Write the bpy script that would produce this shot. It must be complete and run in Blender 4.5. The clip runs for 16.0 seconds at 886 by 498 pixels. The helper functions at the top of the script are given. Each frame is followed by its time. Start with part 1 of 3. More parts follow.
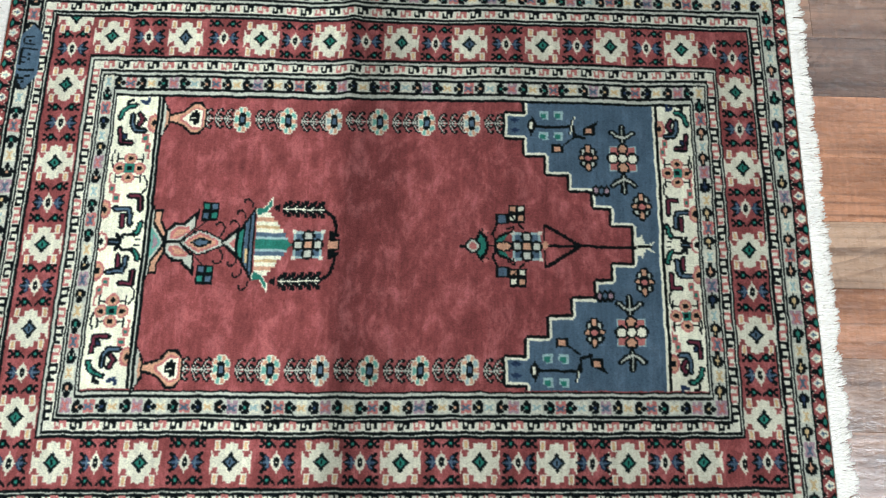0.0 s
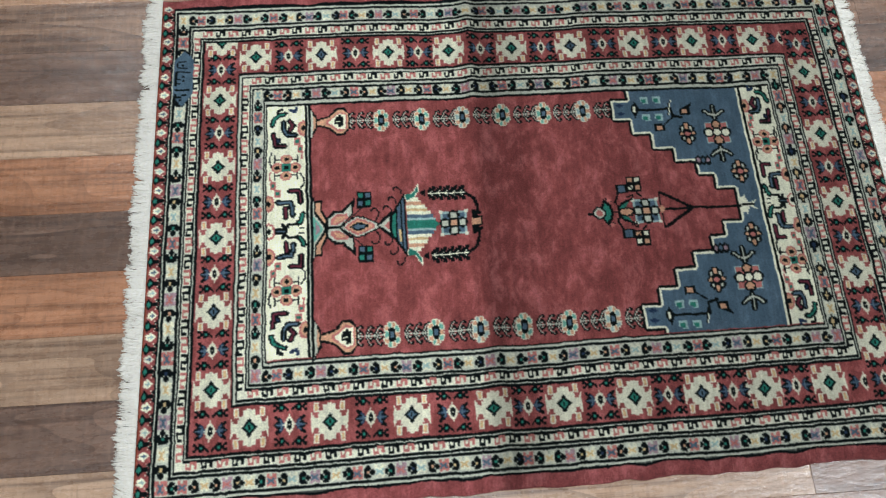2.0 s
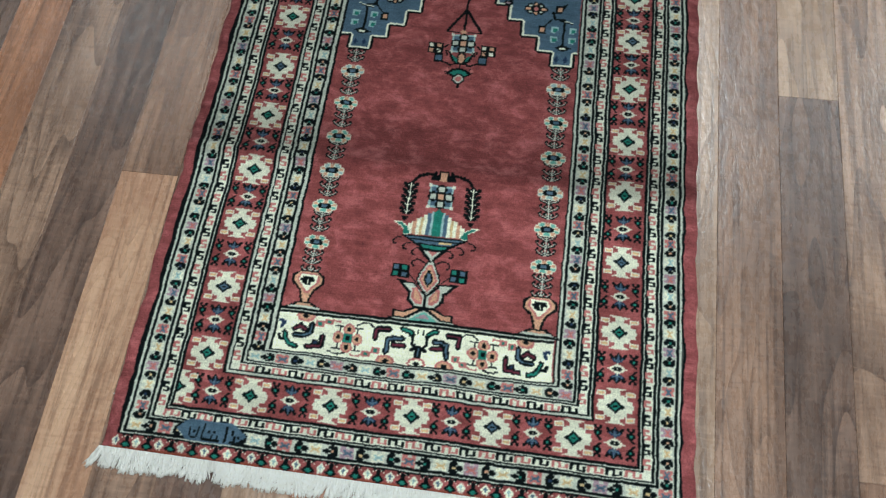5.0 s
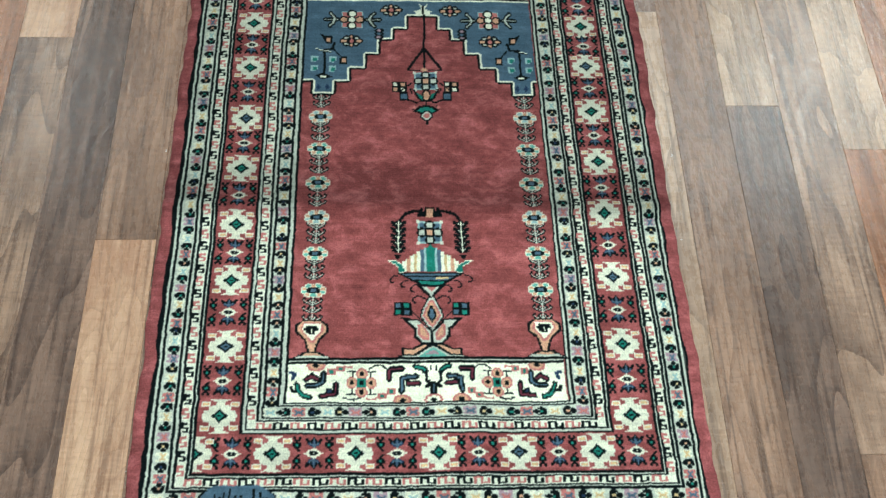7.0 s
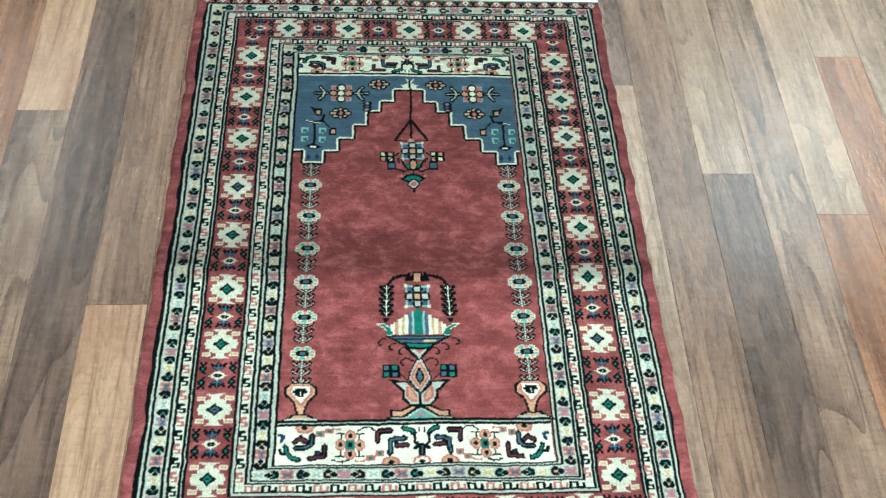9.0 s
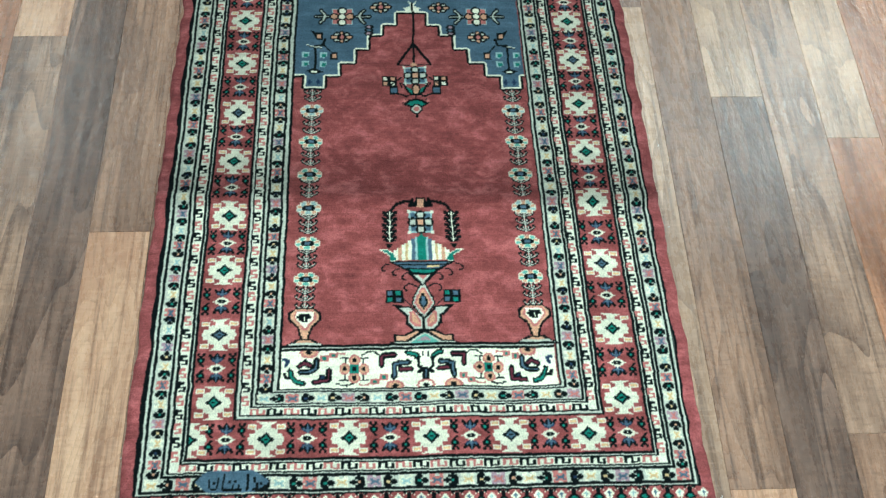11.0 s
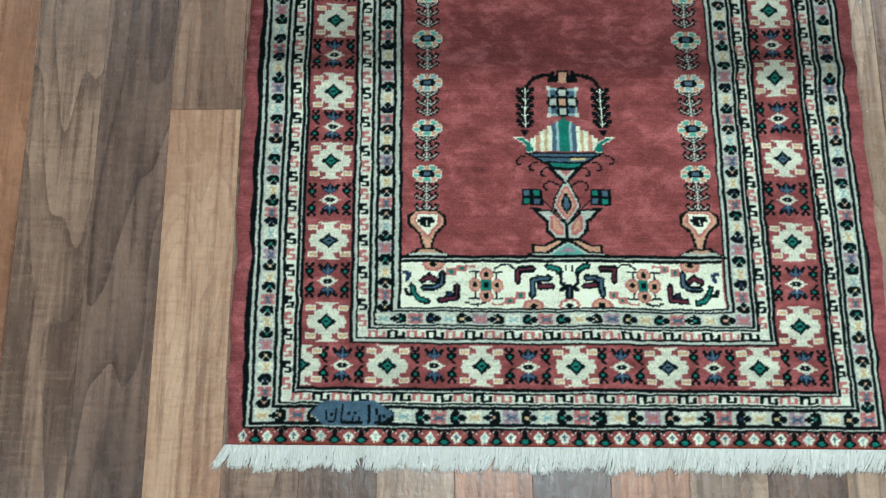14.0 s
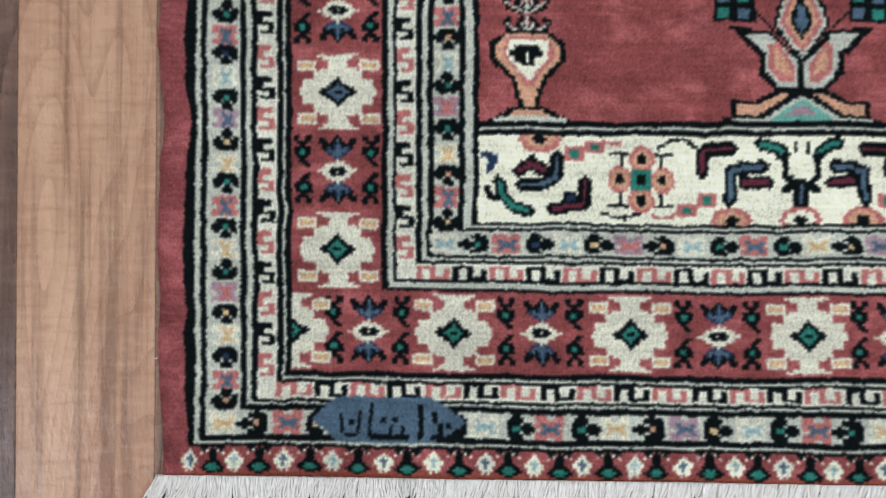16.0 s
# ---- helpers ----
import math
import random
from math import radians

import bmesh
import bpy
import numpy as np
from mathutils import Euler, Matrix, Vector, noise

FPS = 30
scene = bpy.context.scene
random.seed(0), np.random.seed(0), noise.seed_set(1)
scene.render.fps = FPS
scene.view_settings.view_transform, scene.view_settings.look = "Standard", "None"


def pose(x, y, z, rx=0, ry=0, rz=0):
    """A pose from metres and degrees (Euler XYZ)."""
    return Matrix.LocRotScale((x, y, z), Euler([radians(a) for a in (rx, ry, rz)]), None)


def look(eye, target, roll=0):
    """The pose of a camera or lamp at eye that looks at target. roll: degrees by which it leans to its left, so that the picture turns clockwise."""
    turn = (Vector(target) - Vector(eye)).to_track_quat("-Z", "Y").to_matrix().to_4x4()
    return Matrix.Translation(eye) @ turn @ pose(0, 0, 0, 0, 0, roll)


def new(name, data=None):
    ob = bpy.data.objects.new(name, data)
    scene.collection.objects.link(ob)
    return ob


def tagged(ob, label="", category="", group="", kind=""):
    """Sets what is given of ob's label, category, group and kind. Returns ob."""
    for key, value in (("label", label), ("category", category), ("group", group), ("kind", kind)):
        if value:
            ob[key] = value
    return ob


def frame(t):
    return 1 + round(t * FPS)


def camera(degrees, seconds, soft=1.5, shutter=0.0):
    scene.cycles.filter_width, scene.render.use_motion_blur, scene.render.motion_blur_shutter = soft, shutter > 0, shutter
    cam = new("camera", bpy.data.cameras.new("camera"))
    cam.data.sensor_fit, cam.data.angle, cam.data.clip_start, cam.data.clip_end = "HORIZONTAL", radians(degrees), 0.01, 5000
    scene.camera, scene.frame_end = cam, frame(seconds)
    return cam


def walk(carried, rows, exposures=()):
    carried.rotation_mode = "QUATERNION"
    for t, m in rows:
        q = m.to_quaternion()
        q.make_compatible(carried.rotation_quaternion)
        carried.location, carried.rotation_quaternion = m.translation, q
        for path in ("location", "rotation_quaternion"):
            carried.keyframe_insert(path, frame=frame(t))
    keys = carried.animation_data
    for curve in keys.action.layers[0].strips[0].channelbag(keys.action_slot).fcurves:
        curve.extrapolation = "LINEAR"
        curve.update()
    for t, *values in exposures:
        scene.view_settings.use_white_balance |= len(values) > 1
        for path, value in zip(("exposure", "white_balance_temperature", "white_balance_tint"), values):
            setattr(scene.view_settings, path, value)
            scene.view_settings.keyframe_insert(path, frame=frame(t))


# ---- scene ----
cam = camera(53.1, 16.0, soft=1.15, shutter=0.2)
PATH = [
    (0, (0.318, 0.035, 1.068), (-0.254, 0.065, -0.848), 5.2),
    (0.5, (0.317, -0.039, 1.054), (-0.259, 0.036, -0.859), 8.5),
    (1, (0.343, -0.124, 1.073), (-0.289, -0.016, -0.821), 7.4),
    (1.5, (0.417, -0.157, 1.101), (-0.29, -0.063, -0.767), 6.2),
    (2, (0.504, -0.21, 1.134), (-0.251, -0.089, -0.714), 6.7),
    (2.5, (0.53, -0.316, 1.139), (-0.234, -0.06, -0.692), 5.2),
    (3, (0.516, -0.417, 1.137), (-0.259, -0.036, -0.667), 0.4),
    (3.5, (0.503, -0.492, 1.138), (-0.212, 0.066, -0.645), -0.0),
    (4, (0.441, -0.593, 1.159), (-0.138, 0.079, -0.634), -4.9),
    (4.2, (0.379, -0.627, 1.15), (-0.117, 0.067, -0.659), -7.0),
    (6.3, (-0.029, -0.744, 1.162), (0.032, 0.108, -0.646), 3.4),
    (6.5, (-0.031, -0.733, 1.165), (0.037, 0.11, -0.647), 4.6),
    (7, (-0.024, -0.728, 1.171), (0.043, 0.161, -0.619), 4.8),
    (7.5, (-0.021, -0.736, 1.185), (0.051, 0.23, -0.565), 4.8),
    (8, (-0.015, -0.733, 1.206), (0.054, 0.282, -0.516), 4.2),
    (8.2, (-0.019, -0.749, 1.201), (0.06, 0.303, -0.498), 4.3),
    (10.3, (-0.033, -0.773, 1.175), (0.074, 0.248, -0.541), 6.1),
    (10.5, (-0.017, -0.775, 1.176), (0.065, 0.222, -0.556), 4.6),
    (11, (-0.02, -0.774, 1.166), (0.061, 0.151, -0.605), 4.8),
    (11.5, (-0.011, -0.766, 1.155), (0.059, 0.084, -0.654), 4.5),
    (12, (-0.003, -0.758, 1.143), (0.054, 0.043, -0.688), 4.1),
    (12.5, (-0.032, -0.738, 1.131), (0.003, 0.011, -0.723), 2.9),
    (13, (-0.083, -0.687, 1.109), (-0.058, -0.015, -0.774), 2.6),
    (13.5, (-0.074, -0.622, 1.076), (-0.124, -0.038, -0.836), -2.3),
    (14, (-0.127, -0.547, 1.037), (-0.159, -0.102, -0.912), -2.7),
    (14.5, (-0.188, -0.477, 0.968), (-0.172, -0.146, -1.004), 0.6),
    (15, (-0.196, -0.418, 0.825), (-0.19, -0.258, -1.169), 1.9),
    (15.5, (-0.196, -0.398, 0.687), (-0.237, -0.323, -1.311), -27.6),
    (16, (-0.204, -0.402, 0.552), (-0.238, -0.392, -1.448), -72.0),
]
EXPOSURES = [
    (0.0, -0.22, 6080, 9), (2.0, -0.54, 6150, 8), (4.2, -0.6, 5900, 4), (6.3, -0.27, 5800, -4), (8.2, 0.0, 5650, -8),
    (10.5, -0.03, 5550, -10), (11.5, -0.05, 5550, -10), (12.0, -0.42, 5550, -9), (13.0, -0.54, 5550, -9), (14.5, -0.42, 5650, 0), (16.0, -0.55, 6000, 14),
]
walk(cam, [(t, look(eye, target, roll)) for t, eye, target, roll in PATH], EXPOSURES)

# ---- world, lights and exposure ----
world = bpy.data.worlds.new("world")
scene.world = world
world.use_nodes = True
world.node_tree.nodes["Background"].inputs[0].default_value = (0.9, 0.95, 1.0, 1)
world.node_tree.nodes["Background"].inputs[1].default_value = 0.05
CEILING = 2.55
# First and third follow floor glare; the rest are unseen, added to set brightness.
LAMPS = [(0.14, -0.26, 0.9, 0.6, 27.0), (1.1, -1.5, 0.6, 0.6, 25.0), (0.4, 1.75, 0.6, 1.2, 42.0), (2.05, 2.1, 0.6, 1.2, 23.0), (-2.0, 2.1, 0.6, 1.2, 9.0), (-2.0, -1.3, 0.6, 0.6, 8.0)]
for lx, ly, sx, sy, watts in LAMPS:
    lamp = bpy.data.lights.new("panel_lamp", "AREA")
    lamp.shape, lamp.size, lamp.size_y, lamp.energy, lamp.color = "RECTANGLE", sx, sy, watts, (0.95, 0.99, 1.015)
    new("panel_lamp", lamp).matrix_world = pose(lx, ly, CEILING - 0.02)


# ---- materials ----
def nodes_of(name, roughness=0.8):
    m = bpy.data.materials.new(name)
    m.use_nodes = True
    nt = m.node_tree
    b = nt.nodes["Principled BSDF"]
    b.inputs["Roughness"].default_value = roughness
    return m, nt, b


def node(nt, kind, **values):
    n = nt.nodes.new(kind)
    for k, v in values.items():
        n.inputs[k.replace("_", " ")].default_value = v
    return n


def stretched(nt, sx, sy, sz, random_shift=False):
    """Object coordinates, stretched, and shifted for each object if asked."""
    co = nt.nodes.new("ShaderNodeTexCoord")
    mp = nt.nodes.new("ShaderNodeMapping")
    mp.inputs["Scale"].default_value = (sx, sy, sz)
    nt.links.new(co.outputs["Object"], mp.inputs["Vector"])
    if random_shift:
        info = nt.nodes.new("ShaderNodeObjectInfo")
        mul = nt.nodes.new("ShaderNodeMath")
        mul.operation = "MULTIPLY"
        mul.inputs[1].default_value = 57.0
        nt.links.new(info.outputs["Random"], mul.inputs[0])
        nt.links.new(mul.outputs[0], mp.inputs["Location"])
    return mp.outputs["Vector"]


def mixed(nt, fac, a, b, blend="MIX"):
    n = nt.nodes.new("ShaderNodeMix")
    n.data_type, n.blend_type = "RGBA", blend
    for sock, v in ((n.inputs[0], fac), (n.inputs[6], a), (n.inputs[7], b)):
        if isinstance(v, bpy.types.NodeSocket):
            nt.links.new(v, sock)
        elif isinstance(v, (int, float)):
            sock.default_value = v
        else:
            sock.default_value = (*v, 1)
    return n.outputs[2]


def ramp(nt, fac, lo, hi, a=0.0, b=1.0):
    n = nt.nodes.new("ShaderNodeMapRange")
    n.inputs[1].default_value, n.inputs[2].default_value = lo, hi
    n.inputs[3].default_value, n.inputs[4].default_value = a, b
    nt.links.new(fac, n.inputs[0])
    return n.outputs[0]


# Colour level along the rug: nap, with fold shade and light fall-off painted in.
NAP_SHADE = [(0.0, 1.0), (1.0, 0.66), (0.18, 1.04), (0.36, 1.0), (0.415, 0.94), (0.447, 0.47), (0.468, 0.54), (0.53, 0.75), (0.62, 0.63), (0.8, 0.6)]


def scaled(nt, *factors):
    """The product of several numbers."""
    out = factors[0]
    for f in factors[1:]:
        n = nt.nodes.new("ShaderNodeMath")
        n.operation = "MULTIPLY"
        nt.links.new(out, n.inputs[0])
        nt.links.new(f, n.inputs[1])
        out = n.outputs[0]
    return out


def wool_pile():
    """Cut wool pile in the dyes of the knots: streaks along the weft, brushed patches and a fibrous, matt surface."""
    m, nt, b = nodes_of("wool_pile", 0.92)
    dyed = nt.nodes.new("ShaderNodeAttribute")
    dyed.attribute_name = "dye"
    colour, lively = dyed.outputs["Color"], dyed.outputs["Alpha"]
    weft = node(nt, "ShaderNodeTexNoise", Scale=1.0, Detail=4.0, Roughness=0.6)
    nt.links.new(stretched(nt, 7, 130, 1), weft.inputs["Vector"])
    brush = node(nt, "ShaderNodeTexNoise", Scale=10.0, Detail=6.0, Roughness=0.72)
    nt.links.new(stretched(nt, 1.5, 1, 1), brush.inputs["Vector"])
    fibre = node(nt, "ShaderNodeTexNoise", Scale=430.0, Detail=4.0, Roughness=0.75)
    nt.links.new(stretched(nt, 1.2, 0.7, 1), fibre.inputs["Vector"])
    patch = node(nt, "ShaderNodeTexNoise", Scale=25.0, Detail=8.0, Roughness=0.74, Distortion=0.3)
    nt.links.new(stretched(nt, 1, 1.6, 1), patch.inputs["Vector"])
    # brushed nap bands, with fold shade and dimming northwards painted into the colour
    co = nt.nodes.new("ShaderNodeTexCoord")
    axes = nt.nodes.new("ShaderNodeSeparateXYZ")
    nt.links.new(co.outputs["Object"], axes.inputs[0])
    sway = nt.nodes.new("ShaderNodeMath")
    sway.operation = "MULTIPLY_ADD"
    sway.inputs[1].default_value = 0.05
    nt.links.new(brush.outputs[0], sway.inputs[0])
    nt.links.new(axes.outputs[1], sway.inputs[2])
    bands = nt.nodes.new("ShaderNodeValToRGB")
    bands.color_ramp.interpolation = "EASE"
    for n, (at, level) in enumerate(NAP_SHADE):
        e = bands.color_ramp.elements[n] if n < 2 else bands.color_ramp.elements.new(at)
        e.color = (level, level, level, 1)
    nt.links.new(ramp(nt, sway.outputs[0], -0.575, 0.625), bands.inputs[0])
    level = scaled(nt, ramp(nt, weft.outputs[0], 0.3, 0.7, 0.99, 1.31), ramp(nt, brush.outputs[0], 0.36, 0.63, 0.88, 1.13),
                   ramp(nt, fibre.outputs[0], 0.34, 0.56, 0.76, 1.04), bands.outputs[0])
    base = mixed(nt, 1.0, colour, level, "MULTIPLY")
    # pile brushed the other way, paler and a little pinker, on the open red ground
    paler = mixed(nt, 1.0, mixed(nt, 1.0, base, (1.62, 1.62, 1.62), "MULTIPLY"), (0.03, 0.026, 0.026), "ADD")
    base = mixed(nt, scaled(nt, ramp(nt, patch.outputs[0], 0.49, 0.64, 0, 1.0), lively), base, paler)
    base = mixed(nt, scaled(nt, ramp(nt, patch.outputs[0], 0.48, 0.36, 0, 0.9), lively), base, mixed(nt, 1.0, base, (0.7, 0.7, 0.7), "MULTIPLY"))
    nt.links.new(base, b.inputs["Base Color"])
    bump = node(nt, "ShaderNodeBump", Strength=0.9, Distance=0.0018)
    nt.links.new(fibre.outputs[0], bump.inputs["Height"])
    soft = node(nt, "ShaderNodeBump", Strength=0.6, Distance=0.012)
    nt.links.new(brush.outputs[0], soft.inputs["Height"])
    nt.links.new(bump.outputs[0], soft.inputs["Normal"])
    nt.links.new(soft.outputs[0], b.inputs["Normal"])
    b.inputs["Sheen Weight"].default_value = 0.015
    b.inputs["Sheen Roughness"].default_value = 0.5
    b.inputs["Specular IOR Level"].default_value = 0.04
    return m


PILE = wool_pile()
# The dyes, one letter each, and how strongly brushed patches show on them.
DYES = {
    "R": (0.262, 0.071, 0.067, 1.0), "D": (0.004, 0.0065, 0.007, 0.0), "I": (0.86, 0.87, 0.66, 0.05), "G": (0.03, 0.19, 0.14, 0.1),
    "B": (0.078, 0.13, 0.178, 0.35), "N": (0.02, 0.038, 0.08, 0.0), "P": (0.6, 0.34, 0.21, 0.1), "M": (0.36, 0.25, 0.28, 0.1),
    "K": (0.48, 0.17, 0.15, 0.1), "Y": (0.62, 0.46, 0.23, 0.1), "T": (0.33, 0.48, 0.46, 0.1), "O": (0.31, 0.08, 0.05, 0.3),
    "W": (0.12, 0.025, 0.04, 0.1), "C": (0.52, 0.55, 0.45, 0.1), "S": (0.27, 0.074, 0.073, 0.9), "A": (0.72, 0.73, 0.58, 0.1),
    "J": (0.7, 0.7, 0.54, 0.1), "E": (0.16, 0.42, 0.33, 0.1),
}
ORDER = list(DYES)


def cotton():
    m, nt, b = nodes_of("cotton_fringe", 0.9)
    n = node(nt, "ShaderNodeTexNoise", Scale=260.0, Detail=3.0)
    nt.links.new(stretched(nt, 1, 1, 1), n.inputs["Vector"])
    nt.links.new(mixed(nt, ramp(nt, n.outputs[0], 0.35, 0.65), (0.95, 0.93, 0.84), (0.99, 0.98, 0.92)), b.inputs["Base Color"])
    return m


COTTON = cotton()


def wood(name, dark, mid, light, contrast=1.0, cathedral=0.5, turns=15.0):
    """Printed laminate strip with long grain, growth arches, fine cross ticks and an embossed satin lacquer."""
    m, nt, b = nodes_of(name, 0.3)
    dark = [dark[0] * 0.9, dark[1] * 0.84, dark[2] * 0.88]
    light = [min(light[0] * 1.45, 0.82), min(light[1] * 1.37, 0.72), light[2] * 1.42]
    # growth rings: slow noise cut into contours, with a thin late-wood line between them
    bend = node(nt, "ShaderNodeTexNoise", Scale=1.0, Detail=1.5, Roughness=0.4)
    nt.links.new(stretched(nt, 11, 1.9, 1, True), bend.inputs["Vector"])
    turned = nt.nodes.new("ShaderNodeMath")
    turned.operation = "MULTIPLY"
    turned.inputs[1].default_value = turns
    nt.links.new(bend.outputs[0], turned.inputs[0])
    ring = nt.nodes.new("ShaderNodeMath")
    ring.operation = "FRACT"
    nt.links.new(turned.outputs[0], ring.inputs[0])
    grain = node(nt, "ShaderNodeTexNoise", Scale=1.0, Detail=7.0, Roughness=0.66)
    nt.links.new(stretched(nt, 95, 2.6, 1, True), grain.inputs["Vector"])
    cloud = node(nt, "ShaderNodeTexNoise", Scale=1.0, Detail=3.0, Roughness=0.55)
    nt.links.new(stretched(nt, 17, 3.4, 1, True), cloud.inputs["Vector"])
    tick = node(nt, "ShaderNodeTexNoise", Scale=1.0, Detail=3.0, Roughness=0.6)
    nt.links.new(stretched(nt, 38, 210, 1, True), tick.inputs["Vector"])
    board = nt.nodes.new("ShaderNodeObjectInfo")
    base = mixed(nt, ramp(nt, cloud.outputs[0], 0.34, 0.66), dark, light)
    base = mixed(nt, 0.35, base, mid)
    base = mixed(nt, ramp(nt, ring.outputs[0], 0.0, 0.9, 0, 0.45 * cathedral), base, [c * 0.75 for c in dark])
    base = mixed(nt, ramp(nt, ring.outputs[0], 0.8, 0.98, 0, 0.5 * cathedral), base, [c * 0.45 for c in dark])
    base = mixed(nt, ramp(nt, grain.outputs[0], 0.5, 0.64, 0, 0.75 * contrast), base, [c * 0.5 for c in dark])
    base = mixed(nt, ramp(nt, grain.outputs[0], 0.46, 0.34, 0, 0.35 * contrast), base, light)
    base = mixed(nt, ramp(nt, tick.outputs[0], 0.52, 0.72, 0, 0.24), base, light)
    base = mixed(nt, ramp(nt, tick.outputs[0], 0.46, 0.32, 0, 0.4), base, dark)
    base = mixed(nt, 1.0, base, ramp(nt, board.outputs["Random"], 0, 1, 0.86, 1.12), "MULTIPLY")
    nt.links.new(base, b.inputs["Base Color"])
    pores = node(nt, "ShaderNodeTexNoise", Scale=1.0, Detail=4.0, Roughness=0.62)
    nt.links.new(stretched(nt, 110, 40, 1, True), pores.inputs["Vector"])
    nt.links.new(ramp(nt, pores.outputs[0], 0.3, 0.7, 0.2, 0.36), b.inputs["Roughness"])
    bump = node(nt, "ShaderNodeBump", Strength=0.75, Distance=0.001)
    nt.links.new(pores.outputs[0], bump.inputs["Height"])
    nt.links.new(bump.outputs[0], b.inputs["Normal"])
    b.inputs["Specular IOR Level"].default_value = 0.85
    return m


WOODS = {
    "L": wood("wood_light_peach", (0.45, 0.245, 0.138), (0.58, 0.345, 0.205), (0.63, 0.395, 0.245), 0.9, 0.4, 24.0),
    "M": wood("wood_mid_brown", (0.161, 0.094, 0.059), (0.241, 0.142, 0.089), (0.348, 0.220, 0.138), 1.0, 0.5),
    "D": wood("wood_dark_walnut", (0.094, 0.059, 0.044), (0.154, 0.098, 0.068), (0.228, 0.149, 0.103), 1.0, 0.55),
    "A": wood("wood_arched_walnut", (0.094, 0.059, 0.044), (0.16, 0.102, 0.07), (0.26, 0.17, 0.117), 0.9, 0.95, 10.0),
    "R": wood("wood_red_brown", (0.254, 0.116, 0.057), (0.348, 0.167, 0.086), (0.482, 0.248, 0.132), 0.9, 0.4),
    "G": wood("wood_taupe", (0.201, 0.149, 0.112), (0.308, 0.235, 0.171), (0.415, 0.326, 0.237), 0.9, 0.5),
    "V": wood("wood_varied_brown", (0.15, 0.09, 0.06), (0.26, 0.165, 0.108), (0.42, 0.285, 0.185), 0.9, 0.9, 8.0),
    "C": wood("wood_arched_light", (0.31, 0.2, 0.125), (0.4, 0.27, 0.17), (0.46, 0.33, 0.215), 1.0, 0.65, 9.0),
}


def plain(name, colour, roughness=0.9):
    m, nt, b = nodes_of(name, roughness)
    n = node(nt, "ShaderNodeTexNoise", Scale=6.0, Detail=5.0)
    nt.links.new(stretched(nt, 1, 1, 1), n.inputs["Vector"])
    nt.links.new(mixed(nt, n.outputs[0], [c * 0.95 for c in colour], [min(1, c * 1.04) for c in colour]), b.inputs["Base Color"])
    return m


WALL, JOINT, WHITE_METAL = plain("wall_paint", (0.84, 0.84, 0.82)), plain("joint_shadow_core", (0.05, 0.03, 0.02)), plain("white_metal", (0.8, 0.8, 0.8), 0.5)
BACKING = plain("woven_backing", (0.27, 0.07, 0.072))
MARK = plain("white_speck", (0.8, 0.8, 0.78))


# ---- mesh helpers ----
def mesh_object(name, bm, material, parent=None, label=""):
    me = bpy.data.meshes.new(name)
    bm.to_mesh(me)
    bm.free()
    me.materials.append(material)
    ob = new(name, me)
    ob.parent = parent
    return tagged(ob, label)


part = mesh_object


def box(bm, x0, y0, z0, x1, y1, z1):
    got = bmesh.ops.create_cube(bm, size=1.0)["verts"]
    for v in got:
        v.co = Vector(((x0 + x1) / 2 + v.co.x * (x1 - x0), (y0 + y1) / 2 + v.co.y * (y1 - y0), (z0 + z1) / 2 + v.co.z * (z1 - z0)))
    return got


# ---- the room round it: plain walls and a ceiling with unseen panel lights ----
RX0, RX1, RY0, RY1 = -3.0, 3.0, -2.6, 3.4
for name, dims in (("wall_east", (RX1, RY0, 0, RX1 + 0.12, RY1, CEILING)), ("wall_west", (RX0 - 0.12, RY0, 0, RX0, RY1, CEILING)),
                   ("wall_north", (RX0 - 0.12, RY1, 0, RX1 + 0.12, RY1 + 0.12, CEILING)), ("wall_south", (RX0 - 0.12, RY0 - 0.12, 0, RX1 + 0.12, RY0, CEILING)),
                   ("ceiling", (RX0 - 0.12, RY0 - 0.12, CEILING, RX1 + 0.12, RY1 + 0.12, CEILING + 0.15))):
    bm = bmesh.new()
    box(bm, *dims)
    tagged(mesh_object(name, bm, WALL), "plain off-white painted " + ("ceiling" if name == "ceiling" else "wall closing the room"), name.split("_")[0], kind="structure")



def unseen_ceiling_light(lx, ly, sx, sy):
    """The white metal tray round an unseen lit panel."""
    top = tagged(new("unseen_ceiling_light"), "white metal frame of an unseen lit ceiling panel", "ceiling light", "ceiling lights")
    top.location = (lx, ly, CEILING)
    bars = ((-sx / 2 - 0.03, -sy / 2 - 0.03, sx / 2 + 0.03, -sy / 2), (-sx / 2 - 0.03, sy / 2, sx / 2 + 0.03, sy / 2 + 0.03),
            (-sx / 2 - 0.03, -sy / 2, -sx / 2, sy / 2), (sx / 2, -sy / 2, sx / 2 + 0.03, sy / 2))
    for a, b_, c, d in bars:
        bm = bmesh.new()
        box(bm, a, b_, -0.035, c, d, 0.0)
        part("frame", bm, WHITE_METAL, top)


for lx, ly, sx, sy, watts in LAMPS:
    unseen_ceiling_light(lx, ly, sx, sy)

# ---- the rug: a knot chart ----
KNOT, NU, NV = 0.00175, 438, 607
CU, CV = 219, 306
chart = np.full((NV, NU), ORDER.index("R"), dtype=np.int16)
region = np.zeros((NV, NU), dtype=np.int16)
REGIONS = [("pile_field", "plain rose red wool field with faint dye streaks and painted-in shade bands")]
VV, UU = np.mgrid[-CV:NV - CV, -CU:NU - CU]
current = 0


def begin(name, label=""):
    global current
    REGIONS.append((name, label))
    current = len(REGIONS) - 1


def back_to(number):
    global current
    current = number


